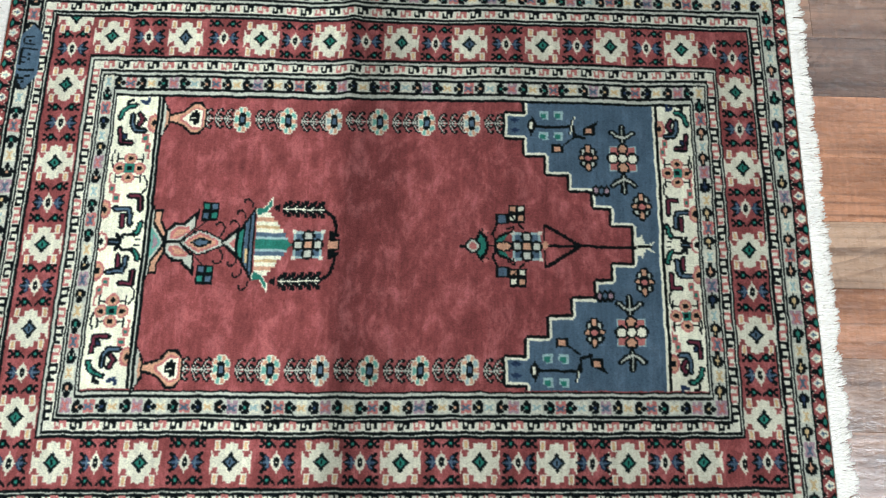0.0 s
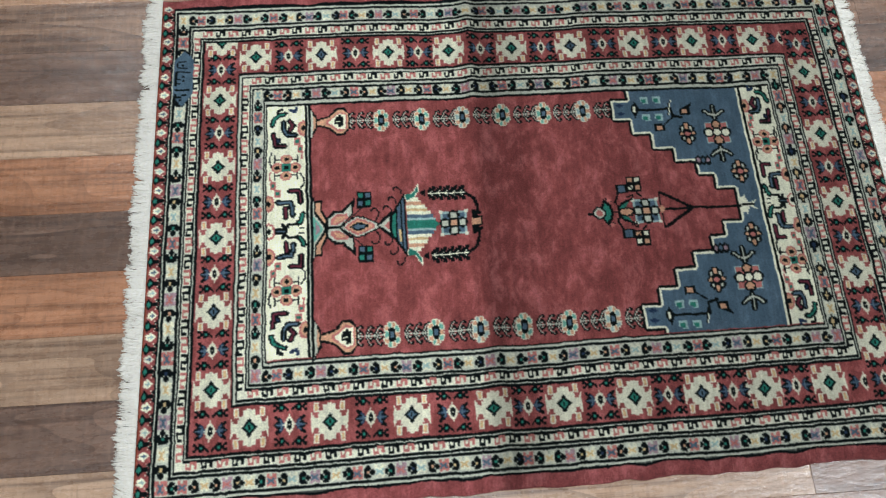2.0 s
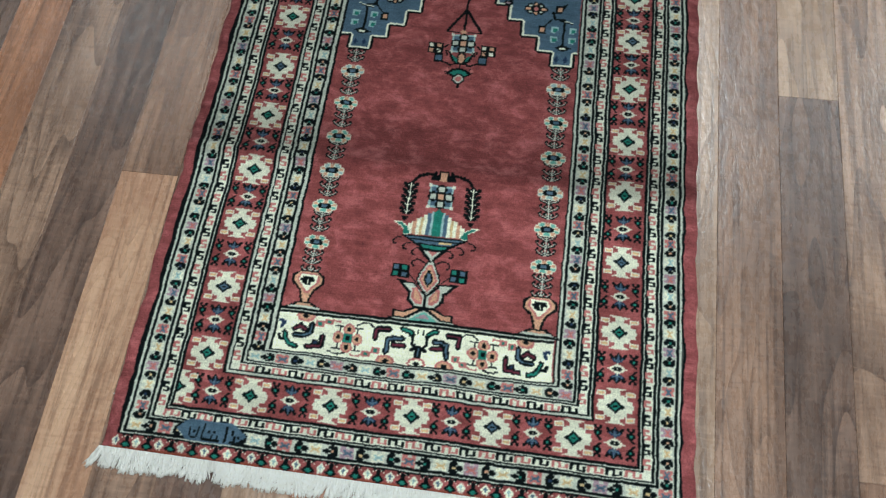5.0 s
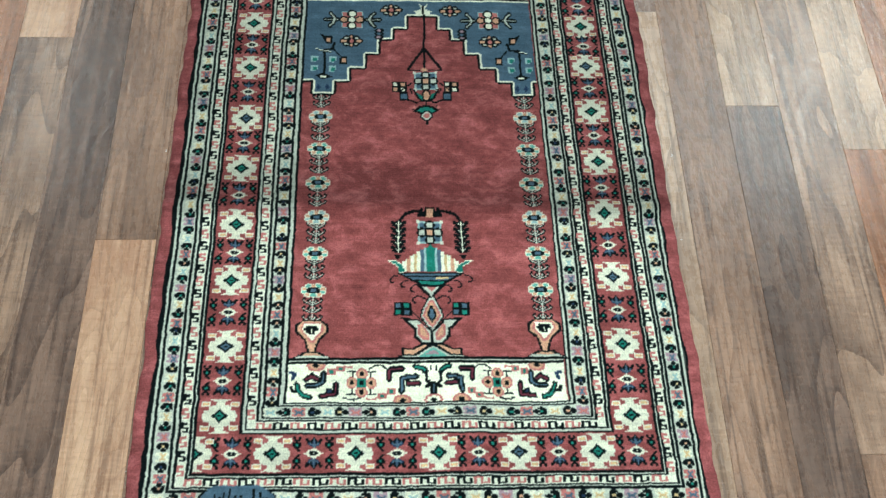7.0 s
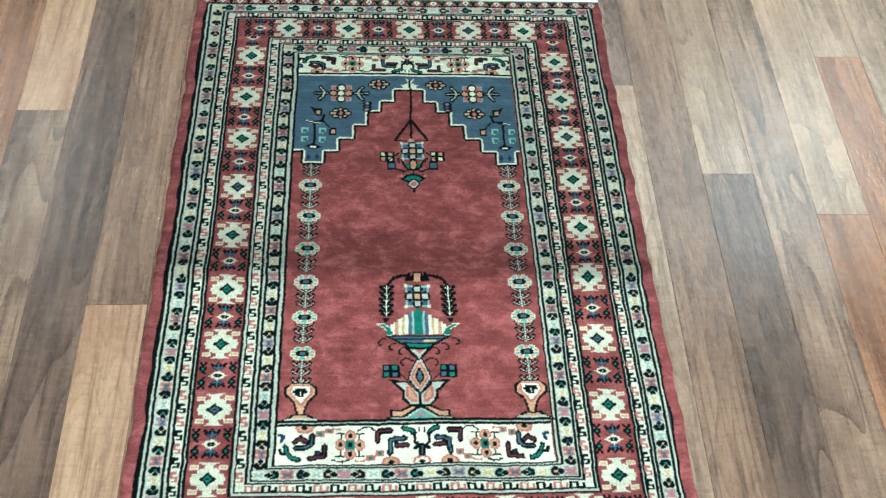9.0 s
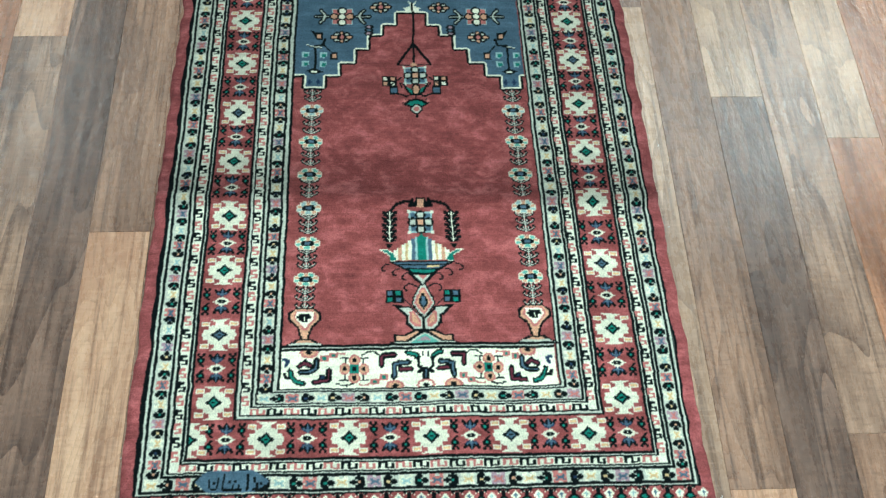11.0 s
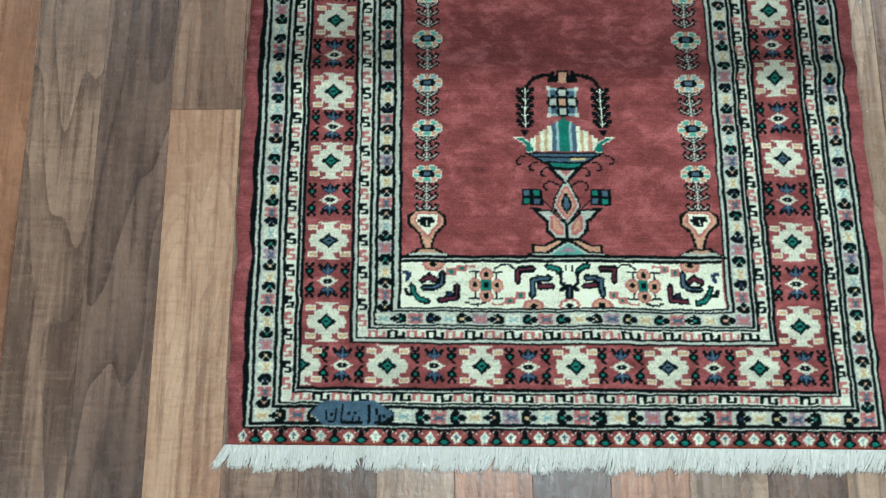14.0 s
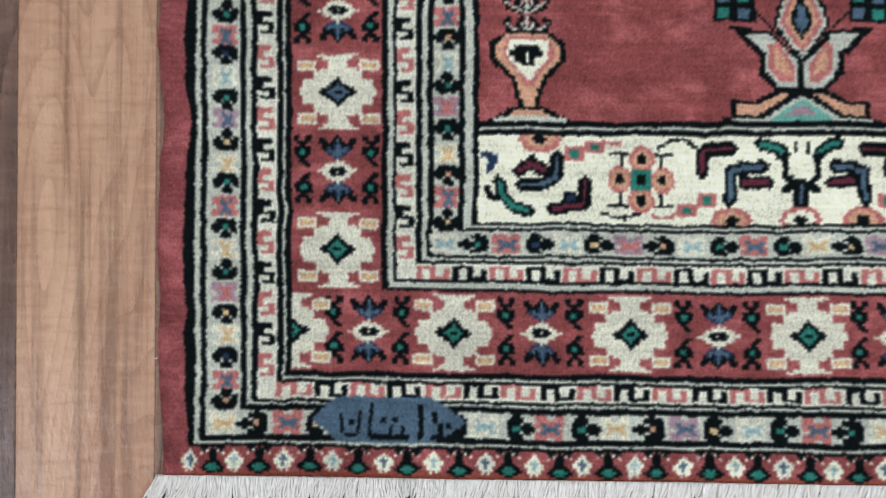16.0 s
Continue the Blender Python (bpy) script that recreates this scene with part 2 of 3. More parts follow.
def fill(mask, c):
    chart[mask] = ORDER.index(c)
    region[mask] = current


def stamp(rows, u, v, half=False, turn=False, swap=None, size=None):
    """Works a small knot chart, top row first, with its middle at u, v. half: the rows hold the left half and the middle column."""
    rows = [r + r[-2::-1] for r in rows] if half else rows
    if turn:
        rows = ["".join(r[n] for r in rows) for n in range(len(rows[0]))][::-1]
    if size:
        rows = ["".join(rows[b_ * len(rows) // size[1]][a * len(rows[0]) // size[0]] for a in range(size[0])) for b_ in range(size[1])]
    h, w = len(rows), len(rows[0])
    j0, i0 = int(round(v)) + CV + h // 2, int(round(u)) + CU - w // 2
    for a, row in enumerate(rows):
        for b_, c in enumerate(row):
            if c != "." and 0 <= j0 - a < NV and 0 <= i0 + b_ < NU:
                chart[j0 - a, i0 + b_] = ORDER.index((swap or {}).get(c, c))
                region[j0 - a, i0 + b_] = current


def poly(points, c):
    inside = np.zeros(chart.shape, dtype=bool)
    for (x0, y0), (x1, y1) in zip(points, points[1:] + points[:1]):
        if y0 != y1:
            cross = (VV >= min(y0, y1)) & (VV < max(y0, y1))
            inside ^= cross & (UU < x0 + (VV - y0) * (x1 - x0) / (y1 - y0))
    fill(inside, c)


def both(points, c, middle):
    """A shape and its mirror image about the column middle."""
    poly(points, c)
    poly([(2 * middle - x, y) for x, y in points], c)


def oval(u, v, ru, rv, c):
    fill(((UU - u) / ru) ** 2 + ((VV - v) / rv) ** 2 <= 1.0, c)


def rect(u0, v0, u1, v1, c):
    fill((UU >= u0) & (UU <= u1) & (VV >= v0) & (VV <= v1), c)


def line(points, c, w=1.0):
    for (x0, y0), (x1, y1) in zip(points, points[1:]):
        n = int(max(abs(x1 - x0), abs(y1 - y0)) * 2) + 1
        for k in range(n + 1):
            x, y = x0 + (x1 - x0) * k / n, y0 + (y1 - y0) * k / n
            j, i = int(round(y)) + CV, int(round(x)) + CU
            r = int(w)
            chart[j:j + r, i:i + r] = ORDER.index(c)
            region[j:j + r, i:i + r] = current


def stroke(points, r, c):
    for (x0, y0), (x1, y1) in zip(points, points[1:]):
        dx, dy = x1 - x0, y1 - y0
        f = np.clip(((UU - x0) * dx + (VV - y0) * dy) / (dx * dx + dy * dy + 1e-9), 0, 1)
        fill((UU - x0 - f * dx) ** 2 + (VV - y0 - f * dy) ** 2 <= r * r, c)


def lines(points, c, middle, w=1.0):
    line(points, c, w)
    line([(2 * middle - x, y) for x, y in points], c, w)


# Where each band begins, in knots from the middle, on the two sides, the lower and the upper end.
BAND_NAMES = ("selvedge", "l1", "guard", "l2", "meander", "l3", "main", "l4", "meander2", "l5", "guard2", "l6", "field")
WEST = (219.5, 209, 202.3, 190.4, 184.8, 177.2, 172.5, 140, 135.2, 128.6, 122.6, 113.6, 106.5)
EAST = (218.5, 208, 202, 191.5, 186.5, 180.3, 175.6, 143.3, 138.3, 132.5, 127.5, 116.5, 111)
SOUTH = (306.5, 294.8, 290.8, 281.1, 277.6, 271.4, 267.9, 238.2, 234.8, 228.5, 225.1, 216.8, 213.4)
NORTH = (300.5, 289.8, 287, 278.2, 275.6, 270, 266.8, 240.2, 237.4, 232, 229.4, 220.6, 217.6)
SIDES = {"west": dict(zip(BAND_NAMES, WEST)), "east": dict(zip(BAND_NAMES, EAST)), "south": dict(zip(BAND_NAMES, SOUTH)), "north": dict(zip(BAND_NAMES, NORTH))}
FOLLOWS = dict(zip(BAND_NAMES, BAND_NAMES[1:]))
SS = {k: (219.5 - a, 219.5 - b_) for k, a, b_ in zip(BAND_NAMES, WEST, WEST[1:])}


def middle_of(side, key):
    return (SIDES[side][key] + SIDES[side][FOLLOWS[key]]) / 2


def width_of(side, key):
    return int(round(SIDES[side][key] - SIDES[side][FOLLOWS[key]]))


def nest(out, bounds):
    """How deep each knot lies in the nest of bands, on the scale of the west side."""
    return np.interp(bounds[0] - out, [bounds[0] - v for v in bounds] + [bounds[0] + 60], [219.5 - v for v in WEST] + [219.5 + 60])


DEPTH = np.minimum(np.minimum(nest(-UU, WEST), nest(UU, EAST)), np.minimum(nest(-VV, SOUTH), nest(VV, NORTH)))
BANDID = {}


def band(key, c, name, label):
    begin(name, label)
    BANDID[key] = current
    fill((DEPTH >= SS[key][0]) & (DEPTH < SS[key][1]), c)


def triple(key):
    """Two dark lines with a pale one between."""
    lo, hi = SS[key]
    band(key, "D", "border_line", "charcoal and white outline between borders")
    fill((DEPTH >= lo + 0.33 * (hi - lo)) & (DEPTH < lo + 0.66 * (hi - lo)), "C")


band("selvedge", "S", "selvedge", "plain dark rose red rug edge")
triple("l1")
band("guard", "C", "guard_border", "pale guard border with dark leaves and mauve squares")
triple("l2")
band("meander", "A", "meander_border", "white border with black and red hooks")
triple("l3")
band("main", "R", "main_border", "rose red main border")
triple("l4")
band("meander2", "A", "meander_border", "white border with black and red hooks")
triple("l5")
band("guard2", "C", "guard_border", "pale guard border with dark leaves and mauve squares")
triple("l6")

STAR = [".......IIIIIIII", ".........IIIIII", "IIIIIII....IIII", "IPYYYPI....IIII", "IPYYYPI....IIII", "IIIIIII.IIIIIII", "......IIIIIIIII",
        "......IIIIIIIII", "......IIIIIIIID", "..IIIIIIIIIIIDD", "..IIIIIIIIIIDDG", "..IIIIIIIIIDDGG", ".IIIIIIIIDDDGGG", ".IIIIIIIDDDGGDD"]
STAR = STAR + STAR[-2::-1]
ARROW = ["......D", "DD...DB", "DDD.DDB", ".DDDDNB", ".DNBDNB", "..NBBBB", "...NNBB", ".....NB"]
EYE = [".......I", ".....III", "...IIIII", "..IIIDDD", "IIIIDDDD", "..IIIDDD", "...IIIII", ".....III", ".......I"]
EYE[4] = "IIIIDDDI"
HOURGLASS = ["DD..DD", "DD..DD", ".DDDD.", "..DD..", "DDDDDD", "DDGGDD", "DDGGDD", ".DDDD.", "..DD..", "...DD.", "....DD"]
LEAF = [".....D.....", "..DDDDDDD..", ".DDDDGDDDD.", "DDDDGGGDDDD", "DDDDGGGDDDD", ".DD.DGD.DD.", "...DDGDD...", "...DDDDD...", "....DDD...."]
SQUARE = ["KKK.KKKK", "KKBKKBKK", "KKBBBBKK", ".KKBBKK.", ".KKBBKK.", "KKBBBBKK", "KKBKKBKK", "KKKK.KKK"]
BEND = ["DDDDD.", "DD....", "DD....", "DDDDDD", "....DD", "....DD", ".DDDDD"]
HOOK = ["DDDDDDD.....", "DD...DD...DD", "DD...DD...DD", "DD...DD...DD", "DD...DDDDDDD"]


def star(u, v, n):
    begin("star_motif", "ivory stepped star with a green and charcoal eye")
    stamp(STAR, u, v, half=True, swap={"G": "B" if n % 4 == 3 else "G", "I": "J"})


def blossom(u, v):
    begin("blossom_motif", "ivory eye between two navy blossoms and green hourglasses")
    stamp(ARROW, u, v + 8, half=True)
    stamp(ARROW[::-1], u, v - 8, half=True)
    stamp(EYE, u, v, half=True, swap={"I": "J"})
    for du in (-12, 12):
        stamp(HOURGLASS, u + du, v + 7)
        stamp(HOURGLASS[::-1], u + du, v - 6)


# Stars up both sides and along both ends, as unevenly as they are woven, with a blossom between each two.
STARS = {
    "west": (214.5, 159.1, 106, 50.5, -2.6, -57.5, -110, -168.5, -224), "east": (210, 158.6, 111, 59.2, 6, -47.2, -107.1, -167.3, -225),
    "south": (-114.7, -53.1, 9.1, 68.6, 129.1), "north": (-120, -57.3, 8, 69.6, 129),
}
for side, places in STARS.items():
    at = middle_of(side, "main") * (-1 if side in ("west", "south") else 1)
    for n, v in enumerate(places):
        star(*((at, v) if side in ("west", "east") else (v, at)), n + (side == "east"))
    betweens = [(a + b_) / 2 for a, b_ in zip(places, places[1:])]
    if side in ("south", "north"):
        betweens = [places[0] - 30] + betweens + [places[-1] + 30]
    for v in betweens:
        blossom(*((at, v) if side in ("west", "east") else (v, at)))
# The star that the lower corner cuts short.
begin("star_motif", "ivory half star cut short by the border corner")
stamp([r[15:] for r in [r + r[-2::-1] for r in STAR]], -165, -253, swap={"I": "J"})
# Half blossoms where the sides meet the upper corners.
for u, v in ((-156, 238), (159.5, 236)):
    begin("blossom_motif", "navy half blossom beside the upper corner")
    stamp(ARROW[::-1], u, v - 7, half=True)
    stamp(EYE[3:], u, v, half=True, swap={"I": "J"})


def guard(key, hook_key, counts, hooks):
    """Leaves and squares in a guard border, and the hooks in the meander beside it. Counts: sides, then ends."""
    rng = random.Random(len(key))
    for side in SIDES:
        upright = side in ("west", "east")
        sign = -1 if side in ("west", "south") else 1
        lo, hi = ("south", "north") if upright else ("west", "east")
        for band_key, count in ((key, counts[0 if upright else 1]), (hook_key, hooks[0 if upright else 1])):
            back_to(BANDID[band_key])
            fixed, wide = sign * middle_of(side, band_key), width_of(side, band_key)
            begins, ends = -middle_of(lo, band_key), middle_of(hi, band_key)
            if band_key == hook_key:
                begins, ends = begins + 3, ends - 3
            step = (ends - begins) / count
            for n in range(count + 1):
                at = begins + n * step
                if band_key == key:
                    u, v = (fixed, at) if upright else (at, fixed)
                    size = (9, 7) if upright else (10, wide - 1)
                    tint = {"K": "K", "B": "B"} if n % 4 == 1 else {"K": "M", "B": "K" if n % 8 == 3 else "B"}
                    stamp(SQUARE, u, v, turn=not upright, size=size, swap=tint if n % 2 else {"K": "J", "B": rng.choice("YYYT")})
                    if n < count:
                        w = at + step / 2
                        u, v = (fixed, w) if upright else (w, fixed)
                        stamp(LEAF if n % 3 else LEAF[::-1], u, v, turn=not upright, size=(9, 8) if upright else (12, wide - 1), swap={"G": rng.choice("GGPYN")})
                elif n < count:
                    w = at + step / 2
                    u, v = (fixed, w) if upright else (w, fixed)
                    stamp(BEND if upright else HOOK, u, v, size=(6, 8) if upright else None, swap={"D": "D" if n % 2 else "K"})


guard("guard", "meander", (37, 17), (49, 27))
guard("guard2", "meander2", (28, 11), (42, 20))

# End bands: white blossoms and dark stems in turn, and a rust hem.
POSY = ["...A...", "..AAA..", ".AABAA.", "AABBBAA", "AAABAAA", ".AABAA.", ".AAAAA.", "..A.A.."]
STEM = ["DDD.D.DDD", ".DADDDAD.", "A..DDD..A", "...DDD...", "...DDD...", "..DDDDD..", ".DDGGGDD.", "DDGGGGGDD", ".DDGGGDD.", "...DDD..."]
for s in (-1, 1):
    back_to(BANDID["selvedge"])
    end = SIDES["south" if s < 0 else "north"]
    mask = (s * VV > end["l1"]) & (UU > -214) & (UU < 214)
    fill(mask, "R")
    fill(mask & (s * VV > end["selvedge"] - 3), "O")
    n = 0
    for u in np.linspace(-209, 209, 49):
        begin("hem_blossom", "small white blossom in the end band") if n % 2 == 0 else begin("hem_stem", "dark stem with a green bud in the end band")
        v = s * (end["selvedge"] - 7)
        rows = POSY if n % 2 == 0 else STEM
        stamp(rows if s < 0 else rows[::-1], u, v, swap={"B": "T" if n % 4 else "B", "A": "I" if n % 3 else "A"})
        n += 1

# The blue corner panels over the stepped arch.
begin("arch_spandrel", "slate blue panel with a stepped ivory and charcoal edge")
au = np.abs(UU - 4.5)
step_v = np.select([au < 15.5, au < 28.5, au < 41.5, au < 54.5, au < 69.5, au < 83.5, au < 102.5], [171, 155, 141.5, 125, 108, 91.5, 77], 91.5)
in_field = (UU >= -106) & (UU <= 110.5)
blue = (VV >= step_v) & (VV <= 190.5) & in_field
inner = in_field & (VV >= -213) & (VV <= 217)


def grown(mask, n):
    out = mask.copy()
    for _ in range(n):
        big = out.copy()
        big[1:] |= out[:-1]
        big[:-1] |= out[1:]
        big[:, 1:] |= out[:, :-1]
        big[:, :-1] |= out[:, 1:]
        out = big
    return out


fill(blue, "B")
fill(grown(blue, 2) & ~blue & inner, "D")
fill(blue & grown(~blue & inner, 2), "I")
for s in (-1, 1):
    c = 4 + s * 92.5
    rect(c - 6, 80, c + 6, 90, "B")
    for d in (-4, 4):
        poly([(c + d - 2, 84), (c + d, 88), (c + d + 2, 84), (c + d, 80)], "N")

def daisy(u, v):
    """A long ivory and peach daisy, ringed in charcoal."""
    petals = [(7.2, 0, 2.6, 1.9, "P"), (-7.2, 0, 2.6, 1.9, "P"), (0, 4.6, 1.8, 1.6, "P"), (0, -4.6, 1.8, 1.6, "P")] + [(a * 4.8, b_ * 3.6, 1.8, 1.3, "C") for a in (-1, 1) for b_ in (-1, 1)] + [(0, 0, 2.2, 2.2, "K")]
    for a, b_, ru, rv, c in petals:
        oval(u + a, v + b_, ru + 1.3, rv + 1.3, "D")
    for a, b_, ru, rv, c in petals:
        oval(u + a, v + b_, ru, rv, c)


def square_rose(u, v):
    """Four ringed petals and a heart over pink corners."""
    rect(u - 10, v - 10, u + 10, v + 10, "T")
    rect(u - 9, v - 9, u + 9, v + 9, "K")
    for d in range(-2, 3):
        rect(u - 12, v + d, u + 12, v + d, "B"), rect(u + d, v - 12, u + d, v + 12, "B")
    for a, b_, c in ((0, 7.5, "I"), (0, -7.5, "I"), (-7.5, 0, "P"), (7.5, 0, "P"), (0, 0, "I")):
        oval(u + a, v + b_, 4.7, 4.7, "D")
        oval(u + a, v + b_, 3.2, 3.2, c)


def trident(u, v, d):
    """A three-pronged leaf pointing along the width of the rug, towards d."""
    for r, c in ((2.2, "D"), (0.8, "C")):
        stroke([(u - d * 6, v), (u + d * 6, v)], r, c)
        for e in (-1, 1):
            stroke([(u - d * 4, v), (u - d * 2, v + e * 4), (u + d * 1, v + e * 8)], r, c)


for s in (-1, 1):
    m = 3.2
    t = 4 + s * 92.5
    begin("spandrel_daisy", "small ivory and peach daisy")
    daisy(m + s * 29, 177)
    begin("spandrel_daisy", "small ivory and peach daisy")
    daisy(m + s * 66, 139)
    begin("spandrel_rose", "square rose with peach petals and tridents")
    square_rose(m + s * 66, 165)
    for d in (-1, 1):
        trident(m + s * (66 + d * 20), 165, s * d)
    begin("spandrel_tree", "charcoal tree with aqua and green leaf squares")
    line([(t, 96), (t, 126)], "D", 2)
    line([(t - 7, 128), (t + 7, 125)], "D", 1)
    line([(t - 7, 129), (t + 7, 126)], "I", 1)
    poly([(t - 7, 97), (t, 101), (t + 8, 97), (t, 93)], "D")
    rect(t - 3, 96, t + 3, 97, "I")
    for du in (-8, 9):
        for v in (106, 117):
            rect(t + du - 4, v - 3, t + du + 3, v + 3, "T")
            rect(t + du - 2, v - 2, t + du + 2, v + 1, "G")
            rect(t + du + 1, v - 3, t + du + 4, v - 2, "B")
    begin("spandrel_leaf", "peach leaf on a charcoal twig")
    line([(t - s * 1, 128), (m + s * 84, 128), (m + s * 82, 136)], "D", 2)
    poly([(m + s * 84, 135), (m + s * 84, 145), (m + s * 90, 144), (m + s * 96, 148), (m + s * 90, 136)], "D")
    poly([(m + s * 86, 137), (m + s * 86, 143), (m + s * 90, 142), (m + s * 90, 138)], "P")
    line([(m + s * 82, 128), (m + s * 76, 121)], "D", 1)
    poly([(m + s * 70, 112), (m + s * 70, 121), (m + s * 76, 120), (m + s * 77, 111)], "D")
    poly([(m + s * 71, 114), (m + s * 71, 119), (m + s * 75, 118), (m + s * 75, 114)], "P")
    begin("spandrel_bud", "small charcoal and mauve bud")
    for d in (-4, 0, 4):
        oval(m + s * 40, 148 + d, 4.5, 2.6, "D")
        oval(m + s * 40, 148 + d, 2.5, 1.2, "M" if d else "B")
begin("arch_finial", "ivory sunburst over the arch")
poly([(-3, 176), (4, 179), (1, 186), (6, 182), (11, 186), (8, 179), (15, 176), (8, 175)], "I")
rect(-1, 172, 12, 175, "I")
rect(5, 174, 6, 183, "D")

# The hanging lamp under the arch.
begin("hanging_lamp_motif", "charcoal chain with a bouquet of ivory, green and peach")
line([(6, 171), (6, 108)], "D", 2)
for e in (-9, 21):
    line([(6, 131), (e, 107), (e, 105)], "D", 2)
line([(-8, 105), (21, 105)], "D", 1)
poly([(3, 105), (6, 109), (10, 105), (6, 101)], "P")


def rosette(u, v, core="P"):
    """Five charcoal-ringed petals over pale corner squares."""
    rect(u - 10, v - 10, u - 3, v - 3, "T"), rect(u + 3, v - 10, u + 10, v - 3, "T")
    rect(u - 10, v + 3, u - 3, v + 10, "T"), rect(u + 3, v + 3, u + 10, v + 10, "T")
    for a in (-6, 6):
        for b_ in (-6, 6):
            rect(u + a - 2, v + b_ - 2, u + a + 2, v + b_ + 2, "B")
    for a, b_ in ((-10, -10), (-10, 10), (10, -10), (10, 10)):
        oval(u + a, v + b_, 1.5, 1.5, "A")
    for a, b_, c in ((0, 7, "C"), (0, -7, "C"), (-7, 0, "C"), (7, 0, "C"), (0, 0, core)):
        oval(u + a, v + b_, 4.3, 4.3, "D")
        oval(u + a, v + b_, 2.9, 2.9, c)


rosette(7, 92)


def four_squares(u, v, cells):
    rect(u - 7, v - 6, u + 7, v + 5, "D")
    for (a, b_), c in zip(((-6, 1), (1, 1), (-6, -5), (1, -5)), cells):
        rect(u + a, v + b_, u + a + 4, v + b_ + 3, c)


for s in (-1, 1):
    four_squares(6.5 + s * 24, 86, "IPPI")
    line([(6.5 + s * 24, 80), (6.5 + s * 13, 90)], "D", 1)
    rect(6.5 + s * 20 - 4, 70, 6.5 + s * 20 + 4, 79, "D")
    rect(6.5 + s * 20 - 3, 72, 6.5 + s * 20 + 3, 77, "B")
    line([(6.5 + s * 16, 71), (6.5 + s * 9, 67), (7, 72)], "D", 1)
    line([(6.5 + s * 12, 78), (6.5 + s * 14, 83), (6.5 + s * 10, 82)], "D", 1)
    poly([(7 + s * 10, 65), (7 + s * 13, 60), (7 + s * 10, 58), (7 + s * 8, 61)], "D")
    oval(7 + s * 11, 62, 2, 2, "K")
both([(7, 72), (19, 82), (15, 72), (10, 68)], "D", 7)
both([(7, 73), (16, 79), (13, 73), (10, 70)], "G", 7)
oval(7, 75, 4, 7, "D")
oval(7, 75, 3, 5, "P")
line([(7, 70), (7, 60)], "D", 1)
both([(7, 52), (19, 58), (14, 63), (7, 65)], "D", 7)
both([(7, 54), (16, 58), (13, 61), (7, 63)], "G", 7)
oval(7, 53, 5.5, 5.5, "D")
oval(7, 53, 4.2, 4.2, "C")
oval(7, 53, 2.4, 2.4, "K")
line([(7, 46), (7, 44)], "D", 2)

# Candlestick chains up both sides of the field.
CHAIN_FLOWER = [".....IIII.I", "...IIEEEIPP", "...IEEEEIPP", ".IIIEEEIIPP", "IPPPIIDDDDD", "IPPPPDDDBBB", "IIIIIDDDBBB", "IEEEEDDDBBB", "IEEEIIDDDDD", ".IIIPPPIIEE", "...IPPPIEEE", "...IIPPIEEE", ".....III.II"]
SPRIG = ["..DD...DDC", ".DDD..DD.C", ".DC..DDC.C", "..DC.DDCDC", "..DDCC.DCC", "....DDCCDC", "......DDCC"]
for s in (-1, 1):
    cu = 4 + s * 92.7
    for n in range(7):
        begin("leaf_sprig", "charcoal leaf sprig with an ivory stem")
        base = -137.5 + n * 34.2 - (3 if n == 0 else 0)
        for k in range(3):
            if not (n == 6 and k == 2):
                stamp(SPRIG, cu, base + k * 7.2 - 3, half=True)
        if n < 6:
            begin("chain_flower", "small green, peach and ivory flower")
            stamp(CHAIN_FLOWER, cu, -119.3 + n * 34.2, half=True, swap={"E": "E" if n % 3 < 2 else "T", "I": "J"})
    begin("candle_vase", "peach heart-shaped vase on a stepped foot")
    for g, c in ((-0.6, "D"), (1.6, "P"), (4.0, "K"), (5.6, "I")):
        poly([(cu - 13 + g, -150 - g * 0.4), (cu - 7, -146 - g * 0.4), (cu + 7, -146 - g * 0.4), (cu + 13 - g, -150 - g * 0.4), (cu + 13 - g, -156 + g * 0.2), (cu + 6 - g * 0.6, -162 + g * 0.4),
              (cu + 3 - g * 0.4, -172 + g * 1.7), (cu - 3 + g * 0.4, -172 + g * 1.7), (cu - 6 + g * 0.6, -162 + g * 0.4), (cu - 13 + g, -156 + g * 0.2)], c)
    stamp([".DDDDD.", "DDDIDDD", ".DDIDI.", "..DDD.."], cu, -154, size=(12, 7))
    poly([(cu - 2, -173), (cu + 2, -173), (cu + 2, -164), (cu - 2, -164)], "P")
    poly([(cu - 19, -179), (cu - 12, -176), (cu - 6, -172), (cu + 6, -172), (cu + 12, -176), (cu + 19, -179)], "D")
    poly([(cu - 15, -178), (cu - 10, -175.5), (cu + 10, -175.5), (cu + 15, -178)], "C")
    poly([(cu - 7, -175), (cu - 4, -173), (cu + 4, -173), (cu + 7, -175)], "P")

# The bowl on its tulip stem.
begin("bowl_motif", "striped bowl on a peach tulip stem with green horns")
M0 = 7
both([(M0, -180), (-26, -180), (-19, -176), (-17, -176), (-17, -170), (-8, -170), (1, -165), (M0, -165)], "D", M0)
both([(M0, -179), (-22, -179), (-16, -176.5), (-6, -176.5), (M0, -168)], "C", M0)
both([(-15, -175), (-15, -171.5), (-7, -171.5), (1, -167), (3, -168), (-4, -173), (-7, -175)], "P", M0)
both([(M0, -178.5), (-6, -178.5), (M0, -169.5)], "E", M0)
both([(M0, -175), (2, -175), (M0, -171.5)], "M", M0)
both([(M0, -167), (-2, -166), (-7, -161), (-8, -154), (-18, -145), (-18, -144), (-3, -146), (M0, -156)], "D", M0)
both([(M0 - 1, -166), (-1, -165), (-5, -160), (-6, -153), (-14, -146), (-3, -147), (M0 - 1, -157)], "C", M0)
